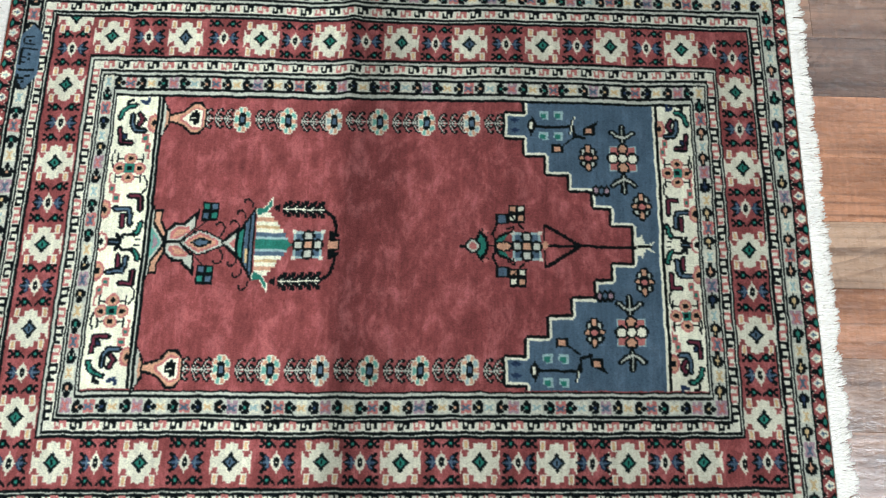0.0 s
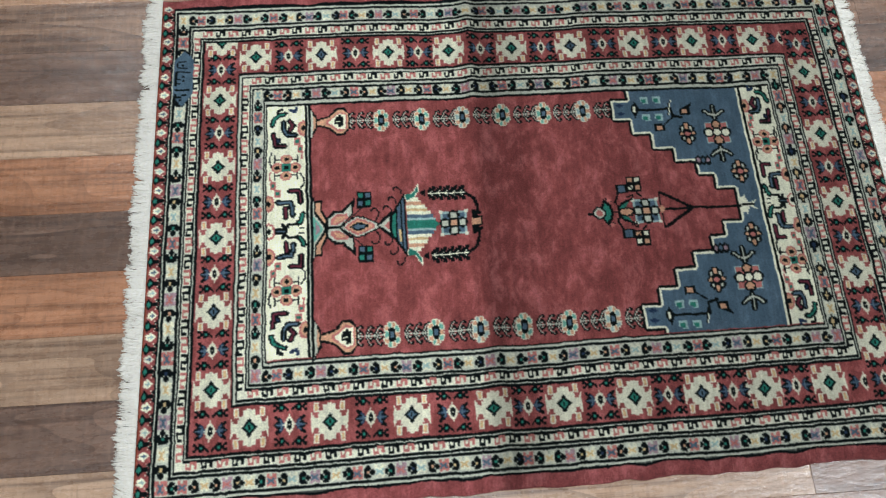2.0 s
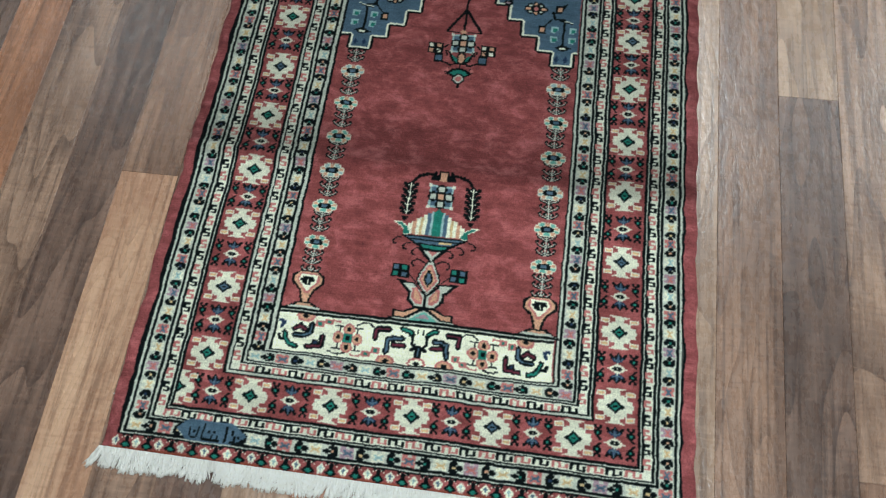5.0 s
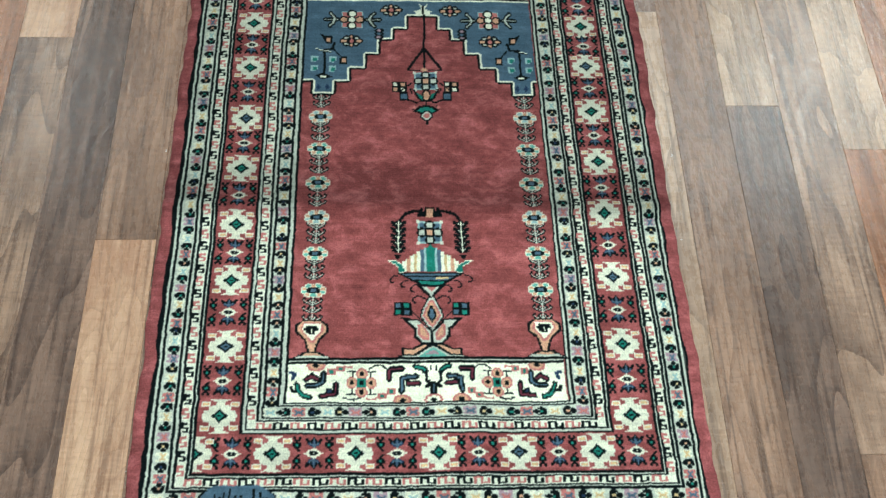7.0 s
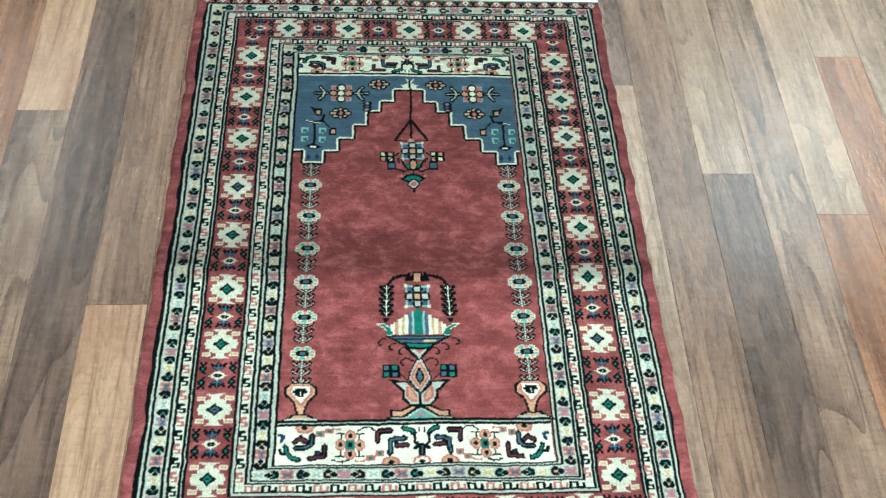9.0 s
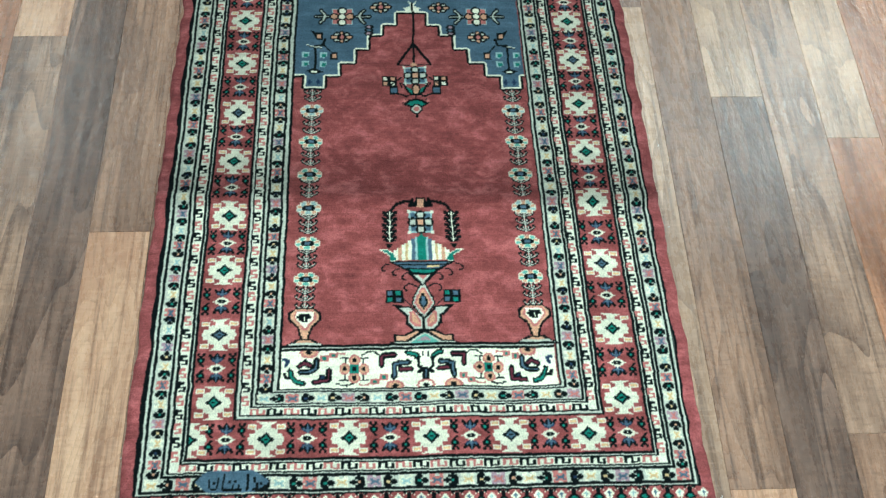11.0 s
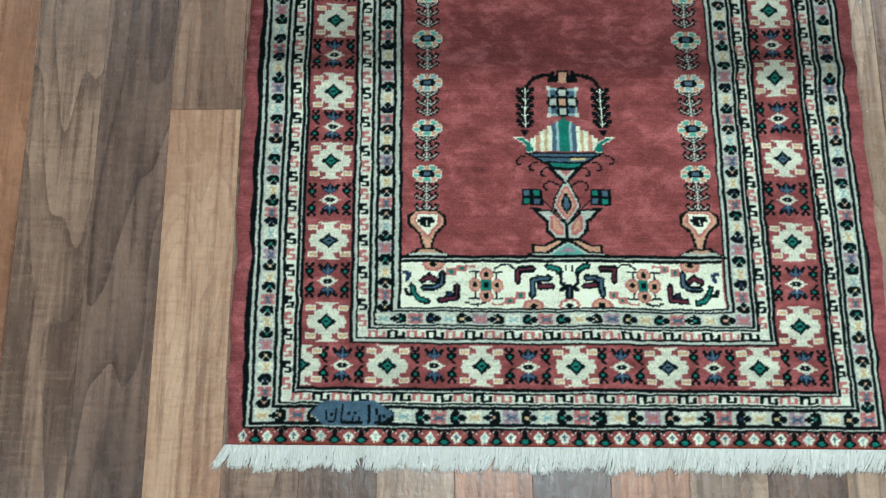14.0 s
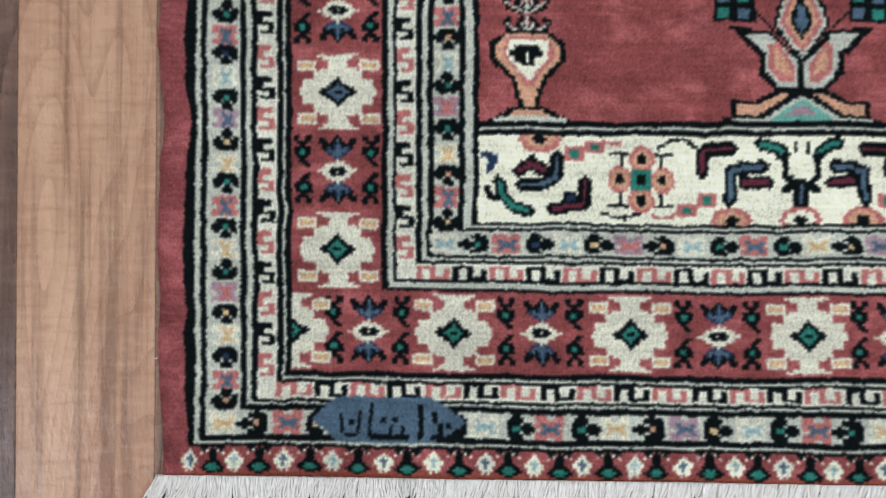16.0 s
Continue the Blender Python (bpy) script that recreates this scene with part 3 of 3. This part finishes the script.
both([(M0 - 2, -164), (0, -163), (-4, -159), (-4, -151), (-1, -149), (M0 - 3, -157)], "K", M0)
both([(M0 - 3, -162), (-2, -159), (-2, -151), (1, -154)], "P", M0)
line([(M0, -167), (M0, -154)], "D", 1)
for ru, rv, c in ((10, 17, "D"), (8.8, 15.4, "C"), (7.4, 13, "K"), (5.6, 10.2, "P"), (4, 7.5, "D"), (2.4, 5.4, "B")):
    poly([(M0 - ru * 0.75, -141 + rv * 0.35), (M0 - ru * 0.2, -141 + rv), (M0 + ru * 0.2, -141 + rv), (M0 + ru * 0.75, -141 + rv * 0.35), (M0 + ru, -141 - rv * 0.15), (M0, -141 - rv * 0.95), (M0 - ru, -141 - rv * 0.15)], c)
both([(M0, -127), (M0 - 3, -124), (M0 - 13, -114), (M0, -114)], "D", M0)
both([(M0, -126), (M0 - 2, -122), (M0 - 10, -114), (M0, -114)], "C", M0)
both([(M0, -121), (M0 - 5, -115), (M0, -115)], "K", M0)
both([(M0, -116), (M0 - 8, -116), (M0 - 29, -103), (M0, -103)], "D", M0)
both([(M0, -106), (M0 - 21, -106), (M0 - 26, -104), (M0, -104)], "B", M0)
both([(M0, -110), (M0 - 15, -110), (M0 - 20, -107), (M0, -107)], "B", M0)
rect(M0 + 4, -109, M0 + 14, -108, "Y")
both([(M0, -114), (M0 - 8, -114), (M0 - 12, -111), (M0, -111)], "G", M0)
au = np.abs(UU - M0)
tops = np.select([au < 4, au < 6, au < 9, au < 12, au < 15, au < 18, au < 21, au < 24], [-77, -80, -82, -84, -87, -88, -91, -93], -97)
for lo, hi, c in ((0, 4, "G"), (4, 6, "T"), (6, 9, "B"), (9, 12, "I"), (12, 14, "Y"), (14, 17, "I"), (17, 20, "P"), (20, 26, "I")):
    fill((au >= lo) & (au < hi) & (VV >= -102) & (VV <= tops - np.where(au > 3, 0, (au * 1.0).astype(int))), c)
both([(M0 - 26, -103), (M0 - 27, -98), (M0 - 37, -91), (M0 - 30, -91), (M0 - 23, -96), (M0 - 22, -103)], "I", M0)
both([(M0 - 26, -103), (M0 - 27, -97), (M0 - 34, -92), (M0 - 30, -92), (M0 - 23, -97), (M0 - 21, -102)], "G", M0)
for x, y in ((-12, -111), (-4, -115), (-21, -106)):
    lines([(x, y), (x - 3, y), (x - 5, y - 2), (x - 6, y - 4), (x - 5, y - 6), (x - 3, y - 6)], "D", M0, 1)
lines([(3, -128), (-1, -125), (-5, -125), (-8, -127), (-8, -130), (-6, -131)], "D", M0, 1)
lines([(-1, -147), (-7, -141), (-9, -139)], "D", M0, 1)
for s, cells in ((-1, "BGGB"), (1, "GBBG")):
    four_squares(M0 + s * 23.5, -136, cells)
rosette(M0, -65)
begin("hanging_sprig", "arched stem with two hanging dark sprigs")
lines([(M0 - 4, -47), (M0 - 14, -46), (M0 - 22, -49), (M0 - 27, -55)], "D", M0, 2)
poly([(M0 - 6, -50), (M0 - 3, -42), (M0 + 4, -42), (M0 + 7, -50)], "D")
poly([(M0 - 3, -50), (M0 - 2, -43), (M0 + 3, -43), (M0 + 4, -50)], "P")
lines([(M0 - 4, -49), (M0 - 10, -50), (M0 - 7, -44)], "D", M0, 2)
for s in (-1, 1):
    cu = M0 + s * 27.5
    for k in range(5):
        stamp(["DDD.DDI", "DDDDDDI", "DDDDIDI", "..DDDII", ".DDDDDI", "...DDDI"], cu, -58 - k * 6, half=True)
    poly([(cu - 4, -86), (cu, -91), (cu + 4, -86)], "D")


# The ivory panels below and above the field.
def panel(s):
    m, reach_w, reach_e = (7, 1.0, 0.89) if s < 0 else (4, 1.0, 0.95)
    lo, hi = (182.5, 213.4) if s < 0 else (193, 217.6)

    def V(v):
        return v if s < 0 else 193 + (-v - 183) * 25 / 31

    begin("ivory_panel", "ivory panel with scrolling flowers and birds")
    fill((s * VV >= lo) & (s * VV <= hi) & in_field, "I")
    for a, b_, c in ((lo - 4.5, lo - 3, "D"), (lo - 3, lo - 1.5, "C"), (lo - 1.5, lo, "D")) if s < 0 else ((190.5, 192, "D"),):
        fill((s * VV >= a) & (s * VV < b_) & in_field, c)

    def mirrored(points):
        """The points, given from the middle, on both sides of it."""
        return [(m + x * reach_w, V(v)) for x, v in points], [(m - x * reach_e, V(v)) for x, v in points]

    def strokes(points, c, w=1):
        for pts in mirrored(points):
            line(pts, c, w)

    def leaf(points, c, thick=2.2, core=0.95):
        for pts in mirrored(points):
            stroke(pts, thick, "D")
        for pts in mirrored(points):
            stroke(pts, core, c)

    for u in (m - 56 * reach_w, m + 56 * reach_e):
        v = V(-198)
        for a in (-8, 8):
            for b_ in (-9, 9):
                line([(u + a - 3, v + b_), (u + a + 3, v + b_)], "D", 1)
                line([(u + a * 0.9, v + b_), (u + a * 0.9, v + b_ * 0.5)], "D", 1)
        for a, b_ in ((0, 7.2), (0, -7.2), (-7.4, 0), (7.4, 0)):
            oval(u + a, v + b_, 4.6, 4.4, "K")
            oval(u + a, v + b_, 3.4, 3.3, "P")
            oval(u + a, v + b_, 1.6, 2.0, "D")
        rect(u - 3, v - 3, u + 3, v + 3, "G")
        oval(u, v, 1.6, 1.9, "D")
    # the bird in the corner and the angled leaf behind it
    leaf([(-86, -190), (-86, -197), (-91, -200), (-98, -200)], "B")
    leaf([(-99, -195), (-94.5, -192), (-90, -195)], "W", 2.2)
    leaf([(-76, -199), (-76, -207), (-87, -208.5)], "W")
    leaf([(-82, -204), (-80, -205)], "N", 1.9)
    leaf([(-106, -199), (-105, -204), (-101, -208), (-96, -209.5)], "G", 2.1)
    strokes([(-112, -190), (-108, -191), (-110, -195)], "N", 2)
    strokes([(-111, -202), (-110, -205), (-107, -205)], "D", 2)
    # angled leaves, scrolls and the bird that faces the middle
    strokes([(-50, -187), (-46, -184.5), (-39, -184.5), (-36, -187)], "D", 1)
    leaf([(-24, -187), (-34, -187), (-34.5, -195)], "W")
    leaf([(-13, -193), (-24, -194.5), (-25, -205)], "B")
    leaf([(-20, -198.5), (-11, -199)], "W", 2.0)
    leaf([(-14, -185), (-8, -187), (-6, -189)], "G", 2.2)
    strokes([(-6, -190), (-6, -197), (-2, -200)], "D", 2)
    strokes([(-6, -202), (-1, -200)], "D", 2)
    strokes([(-2, -185), (-2, -188)], "D", 1)
    leaf([(0, -200), (0, -206)], "B", 2.3)
    strokes([(-70, -210), (-62, -211.5), (-57, -209.5)], "D", 1)
    strokes([(-70, -184.5), (-64, -185.5)], "K", 1)
    strokes([(-52, -210.5), (-46, -211), (-42, -209.5)], "K", 1)
    for x, v in ((-80, -189), (-73, -186.5), (-40, -208.5), (-33, -205)):
        for u in (m + x * reach_w, m - x * reach_e):
            rect(u - 3, V(v) - 2, u + 3, V(v) + 2, "K")
            rect(u - 1, V(v) - 1, u + 1, V(v) + 1, "G")
    for x, v, c in ((-24, -212, "P"), (0, -212, "I"), (-92, -184, "P")):
        for u in {m + x * reach_w, m - x * reach_e}:
            for ru, rv, cc in ((7, 4.5, "K"), (5.2, 3.2, c), (2.2, 1.8, "D")):
                fill((((UU - u) / ru) ** 2 + ((VV - V(v)) / rv) ** 2 <= 1) & (s * VV <= hi) & (s * VV >= lo), cc)


panel(-1)
panel(1)

# The weaver's plate in the lower guard border: illegible marks as plain bars.
begin("signature_plate", "slate blue woven plate with dark bar-like marks")
poly([(-165, -284.5), (-160, -279), (-156, -276.5), (-121, -277), (-110, -285), (-121, -292.5), (-156, -292)], "B")
for u, lo, hi, w in ((-154, -289, -283, 1), (-153, -290, -290, 5), (-148, -289, -282, 1), (-151, -286, -285, 2), (-144, -290, -279, 1), (-143, -291, -290, 13), (-140, -285, -284, 2),
                     (-136, -285, -284, 2), (-137, -289, -287, 1), (-133, -289, -287, 1), (-127, -291, -279, 2), (-122, -291, -290, 4), (-120, -289, -286, 2), (-122, -285, -282, 2), (-117, -287, -286, 2)):
    rect(u, lo, u + w - 1, hi, "D")

# ---- the rug: geometry ----
HEIGHT = 0.009


def rug_xy(u, v):
    """From the knot lattice, in metres, to the floor: the weave leans and tapers slightly."""
    x = -0.0155 - 0.03 * v + u * (1 - 0.022 * v)
    y = -0.0045 + v + 0.018 * u
    return x, y


rng = np.random.RandomState(4)


def smooth_noise(shape, cells):
    """Soft random relief from -1 to 1 over the lattice."""
    a, b_ = cells
    g = rng.uniform(-1, 1, (a + 3, b_ + 3))
    y, x = np.linspace(0, a, shape[0]), np.linspace(0, b_, shape[1])
    j, i = y.astype(int), x.astype(int)
    fy, fx = (y - j)[:, None], (x - i)[None]
    fy, fx = fy * fy * (3 - 2 * fy), fx * fx * (3 - 2 * fx)
    p, q, r, t_ = g[np.ix_(j, i)], g[np.ix_(j, i + 1)], g[np.ix_(j + 1, i)], g[np.ix_(j + 1, i + 1)]
    return (p * (1 - fx) + q * fx) * (1 - fy) + (r * (1 - fx) + t_ * fx) * fy


# Each knot becomes two by two tufts; tufts along an outline stray to the neighbouring colour, as cut wool does.
FINE = 2
MV, MU = NV * FINE, NU * FINE
tv, tu = np.mgrid[0:MV, 0:MU]
stray_u = 0.17 * rng.uniform(-1, 1, (MV, MU)) + 0.36 * smooth_noise((MV, MU), (MV // 5, MU // 5))
stray_v = 0.17 * rng.uniform(-1, 1, (MV, MU)) + 0.36 * smooth_noise((MV, MU), (MV // 5, MU // 5))
take = (np.clip(((tv + 0.5) / FINE + stray_v).astype(int), 0, NV - 1), np.clip(((tu + 0.5) / FINE + stray_u).astype(int), 0, NU - 1))
chart, region = chart[take], region[take]
# Dyes at the corners of the tufts: neighbours run into one another, and no two tufts took the dye quite alike.
table = np.array([DYES[c] for c in ORDER])
dye = np.cbrt(np.pad(table[chart], ((1, 1), (1, 1), (0, 0)), mode="edge"))
dye = ((dye[:-1, :-1] + dye[1:, :-1] + dye[:-1, 1:] + dye[1:, 1:]) / 4) ** 3
dye[..., :3] *= (1 + 0.13 * rng.uniform(-1, 1, dye.shape[:2]) + 0.05 * smooth_noise(dye.shape[:2], (MV // 4, 16)))[..., None]
dye = np.clip(dye, 0, 0.95).reshape(-1, 4)

shape = (MV + 1, MU + 1)
gv, gu = np.mgrid[0:MV + 1, 0:MU + 1] / FINE
lu, lv = (gu - CU - 0.5) * KNOT, (gv - CV - 0.5) * KNOT
wob_u = 0.0007 * smooth_noise(shape, (70, 40)) + 0.0011 * smooth_noise(shape, (14, 9)) + 0.0002 * rng.uniform(-1, 1, shape)
wob_v = 0.0007 * smooth_noise(shape, (60, 50)) + 0.0011 * smooth_noise(shape, (12, 9)) + 0.0002 * rng.uniform(-1, 1, shape)
edge_wave = 0.0024 * smooth_noise((MV + 1, 1), (38, 1)) * (np.abs(gu - NU / 2) > NU / 2 - 12)
PX, PY = rug_xy(lu + wob_u + edge_wave, lv + wob_v)
FOLD = -0.070
fold = 0.0048 * np.exp(-((lv - FOLD) / 0.010) ** 2) - 0.002 * np.exp(-((lv - FOLD + 0.05) / 0.03) ** 2)
fold2 = 0.0025 * np.exp(-((lv - 0.13) / 0.05) ** 2) + 0.002 * np.exp(-((lv + 0.27) / 0.06) ** 2)
rim = np.minimum(np.minimum(gu, NU - gu), np.minimum(gv, NV - gv))
roll = -0.004 * np.clip(1 - rim / 5.0, 0, 1) ** 2
PZ = HEIGHT + fold + fold2 + 0.0011 * smooth_noise(shape, (16, 12)) + 0.00022 * np.sin(gv * math.pi) + 0.00022 * rng.uniform(-1, 1, shape) + roll - HEIGHT

rug = tagged(new("rug"), "rose red knotted prayer rug with blue arch and white fringe", "rug")
FLOOR_Z = -0.009
index = np.arange((MV + 1) * (MU + 1)).reshape(shape)
quads = np.stack([index[:-1, :-1], index[:-1, 1:], index[1:, 1:], index[1:, :-1]], -1).reshape(-1, 4)
verts = np.stack([PX, PY, PZ], -1).reshape(-1, 3)
flat_region = region.reshape(-1)
order = np.argsort(flat_region, kind="stable")
cuts = np.searchsorted(flat_region[order], np.arange(len(REGIONS) + 1))
for number, (name, label) in enumerate(REGIONS):
    mine = order[cuts[number]:cuts[number + 1]]
    if not len(mine):
        continue
    q = quads[mine]
    used, back = np.unique(q.ravel(), return_inverse=True)
    me = bpy.data.meshes.new(name)
    me.from_pydata(verts[used].tolist(), [], back.reshape(-1, 4).tolist())
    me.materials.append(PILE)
    me.color_attributes.new("dye", "FLOAT_COLOR", "POINT").data.foreach_set("color", dye[used].astype(np.float32).ravel())
    me.polygons.foreach_set("use_smooth", np.ones(len(mine), dtype=bool))
    me.update()
    ob = new(name, me)
    ob.parent = rug
    tagged(ob, label)

# The rug's thickness: a woven back and bound sides down to the floor.
bm = bmesh.new()
rim_ids = np.concatenate([index[0, :], index[1:, -1], index[-1, -2::-1], index[-2:0:-1, 0]])
upper = [bm.verts.new(verts[i]) for i in rim_ids]
lower = [bm.verts.new((verts[i][0], verts[i][1], FLOOR_Z + 0.0005)) for i in rim_ids]
for a in range(len(upper)):
    b_ = (a + 1) % len(upper)
    bm.faces.new((lower[a], lower[b_], upper[b_], upper[a]))
bm.faces.new(lower[::-1])
part("backing", bm, BACKING, rug, "dark red bound rug edge")


def fringe(s, seed):
    """Twisted cotton strands, knotted together in small tufts and lying outwards on the floor."""
    r = random.Random(seed)
    vs, fs = [], []
    west, east, out = -(CU + 0.5) * KNOT, (NU - CU - 0.5) * KNOT, (306.5 if s < 0 else 300.5) * KNOT
    tufts, each, steps = 190, 13, 7
    for n in range(tufts):
        centre = west + (n + 0.5 + r.uniform(-0.15, 0.15)) / tufts * (east - west)
        sway = math.sin(centre * 61 + seed) * 0.5 + math.sin(centre * 143 + 2 * seed) * 0.3
        reach = 0.0265 + 0.003 * sway + r.uniform(-0.003, 0.003)
        if s < 0 and -0.236 < centre < -0.224:
            reach *= 0.5
        lean_all = 0.16 * sway + r.uniform(-0.13, 0.13) - 0.16 - (14 * max(0.0, -0.36 - centre) if s < 0 else 0.0)
        curl_all = r.uniform(-0.004, 0.002)
        for k_ in range(each):
            off = (k_ + 0.5) / each - 0.5
            u0, spread = centre + off * 0.0042, off * r.uniform(0.0005, 0.006)
            length = reach * (1 - 0.25 * off * off) + r.uniform(-0.0045, 0.002)
            lean, curl = lean_all + r.uniform(-0.07, 0.07), curl_all + r.uniform(-0.003, 0.003)
            rad, lift, base = r.uniform(0.0007, 0.0011), r.uniform(0.0, 0.003), len(vs)
            for k in range(steps):
                f = k / (steps - 1)
                x, y = rug_xy(u0 + spread * f + lean * length * f + curl * f * f + 0.0009 * math.sin(f * 5 + k_ * 2.1 + n), s * (out - 0.002 + length * f))
                z = FLOOR_Z + 0.0011 + (0.0055 + lift) * (1 - f) ** 1.5 + 0.0016 * math.sin(math.pi * f) * abs(math.sin(n * 1.7 + k_))
                rr = rad * (1.0 - 0.3 * f) * (1 + 0.2 * math.sin(f * 24 + k_))
                for a in range(4):
                    ang = a * math.pi / 2 + f * 4 + k_
                    vs.append((x + rr * math.cos(ang), y + 0.3 * rr * math.sin(ang * 2), z + rr * math.sin(ang)))
            for k in range(steps - 1):
                for a in range(4):
                    b_ = (a + 1) % 4
                    fs.append((base + 4 * k + a, base + 4 * k + b_, base + 4 * k + 4 + b_, base + 4 * k + 4 + a))
            fs.append(tuple(base + 4 * (steps - 1) + a for a in range(4)))
    me = bpy.data.meshes.new("fringe")
    me.from_pydata(vs, [], fs)
    me.materials.append(COTTON)
    me.polygons.foreach_set("use_smooth", np.ones(len(fs), dtype=bool))
    ob = new("fringe", me)
    ob.parent = rug
    tagged(ob, "loose white cotton fringe", kind="stuff")


fringe(-1, 3)
fringe(1, 8)

# ---- the floor: laminate strips ----
floor = tagged(new("floor"), "laminate floor of brown, reddish and pale wood strips", "floor", kind="structure")
bm = bmesh.new()
box(bm, RX0, RY0, FLOOR_Z - 0.06, RX1, RY1, FLOOR_Z - 0.0025)
part("underlay", bm, JOINT, floor)
WIDE = 0.0893
X_FIRST = -0.406
LIE = 0.024
strip_meshes = {}


def on_floor(x, y):
    """The strips lie turned a little from the axes of the room."""
    return x * math.cos(LIE) - y * math.sin(LIE), x * math.sin(LIE) + y * math.cos(LIE)



def strip_mesh(length, tone):
    """A strip with slightly eased edges, its middle at the origin, its top at zero."""
    key = (round(length, 3), tone)
    if key not in strip_meshes:
        w, l, e, d = WIDE / 2 - 0.00012, length / 2 - 0.00012, 0.0005, 0.0022
        rings = [(w, l, -d), (w, l, -0.0004), (w - e, l - e, 0.0)]
        vs = [(sx * a, sy * b_, z) for a, b_, z in rings for sx, sy in ((-1, -1), (1, -1), (1, 1), (-1, 1))]
        fs = [(4 * k + a, 4 * k + (a + 1) % 4, 4 * k + 4 + (a + 1) % 4, 4 * k + 4 + a) for k in range(2) for a in range(4)] + [(8, 9, 10, 11)]
        me = bpy.data.meshes.new("strip")
        me.from_pydata(vs, [], fs)
        me.materials.append(WOODS[tone])
        strip_meshes[key] = me
    return strip_meshes[key]


# Rows that show their joints: cuts along y and the tone of each strip between them.
ROWS = {
    -5: ((-1.0, -0.35, 0.45, 1.2), "MDM"), -4: ((-1.0, -0.52, 0.62, 1.1), "CRM"), -3: ((-1.0, 0.252, 0.68, 1.1), "VLM"),
    -2: ((-1.05, -0.621, 0.72, 1.1), "MAM"), -1: ((-1.1, -0.95, -0.124, 0.55, 1.1), "DLML"), 0: ((-1.1, -0.2, 0.56, 1.2), "VMM"),
    1: ((-1.2, -0.3, 0.3, 1.2), "DMD"), 2: ((-1.1, -0.25, 0.2, 1.1), "CMR"), 3: ((-1.15, -0.3, 0.1, 1.0), "RMR"), 4: ((-1.1, -0.2, 0.2, 1.0), "AGC"),
    5: ((-1.1, -0.4, 0.3, 1.1), "RMR"), 6: ((-1.2, -0.3, 0.2, 1.2), "CMV"), 7: ((-1.1, -0.2, 0.4, 1.1), "DMM"), 8: ((-1.1, -0.75, 0.315, 0.85, 1.2), "MCDM"),
    9: ((-1.1, -0.528, 0.62, 1.2), "LMM"), 10: ((-1.1, -0.75, 0.117, 0.62, 1.2), "MACL"), 11: ((-1.1, -0.457, 0.6, 1.2), "MVM"),
    12: ((-1.1, -0.44, 0.033, 0.7, 1.2), "RRCM"), 13: ((-1.1, -0.2, 0.39, 1.2), "RRC"),
}
dice = random.Random(11)
first, last = int((RX0 - X_FIRST) / WIDE) - 1, int((RX1 - X_FIRST) / WIDE)
for n in range(first, last + 1):
    if n in ROWS:
        at, tones = list(ROWS[n][0]), ROWS[n][1]
    else:
        at = [-1.3]
        while at[-1] < 1.9:
            at.append(min(at[-1] + dice.choice((0.43, 0.62, 0.85)), 1.9))
        tones = [dice.choice("MDRGCML") for _ in at[1:]]
    for y0, y1, tone in zip(at, at[1:], tones):
        if -12 <= n <= 21:
            ob = new("strip", strip_mesh(y1 - y0, tone))
            ob.parent = floor
            ob.location = (*on_floor(X_FIRST + WIDE * (n + 0.5), (y0 + y1) / 2), FLOOR_Z)
            ob.rotation_euler = (0, 0, LIE)

# The rest of the floor, out of view: joined strips to the walls.
for tone in "MDR":
    vs, fs = [], []
    for n in range(first, last + 1):
        if "MDR"[n % 3] != tone:
            continue
        at = (ROWS[n][0][0], ROWS[n][0][-1]) if n in ROWS else None
        spans = ((RY0 - 0.07, at[0]), (at[1], RY1 + 0.07)) if at else ((RY0 - 0.07, -1.3), (1.9, RY1 + 0.07)) if -12 <= n <= 21 else ((RY0 - 0.07, RY1 + 0.07),)
        for y0, y1 in spans:
            x0, x1 = X_FIRST + WIDE * n + 0.0003, X_FIRST + WIDE * (n + 1) - 0.0003
            k = len(vs)
            vs += [(*on_floor(x, y), FLOOR_Z - 0.0003) for x, y in ((x0, y0), (x1, y0), (x1, y1), (x0, y1))]
            fs.append((k, k + 1, k + 2, k + 3))
    me = bpy.data.meshes.new("far_strips")
    me.from_pydata(vs, [], fs)
    me.materials.append(WOODS[tone])
    ob = new("far_strips", me)
    ob.parent = floor
    tagged(ob, kind="stuff")


def lint(x, y, turn, length):
    """A short curled white thread lying on the floor."""
    bm = bmesh.new()
    rings = []
    for k in range(7):
        f = k / 6 - 0.5
        a = turn + 1.4 * f
        cx, cy = x + length * f * math.cos(a), y + length * f * math.sin(a)
        rings.append([bm.verts.new((cx - 0.0004 * math.sin(a) * math.cos(q), cy + 0.0004 * math.cos(a) * math.cos(q), FLOOR_Z + 0.00045 + 0.0004 * math.sin(q))) for q in (0, 1.57, 3.14, 4.71)])
    for p, q in zip(rings, rings[1:]):
        for k in range(4):
            bm.faces.new((p[k], p[(k + 1) % 4], q[(k + 1) % 4], q[k]))
    bm.faces.new(rings[0][::-1])
    bm.faces.new(rings[-1])
    tagged(mesh_object("lint", bm, MARK), "tiny white thread lying on the laminate", "lint", "loose threads on the floor")


for x, y, turn, length in ((-0.394, -0.474, 0.3, 0.003), (0.398, -0.528, 0.9, 0.006), (0.384, 0.03, 1.2, 0.006), (-0.409, 0.02, 1.5, 0.005), (0.381, -0.12, 0.4, 0.004)):
    lint(x, y, turn, length)
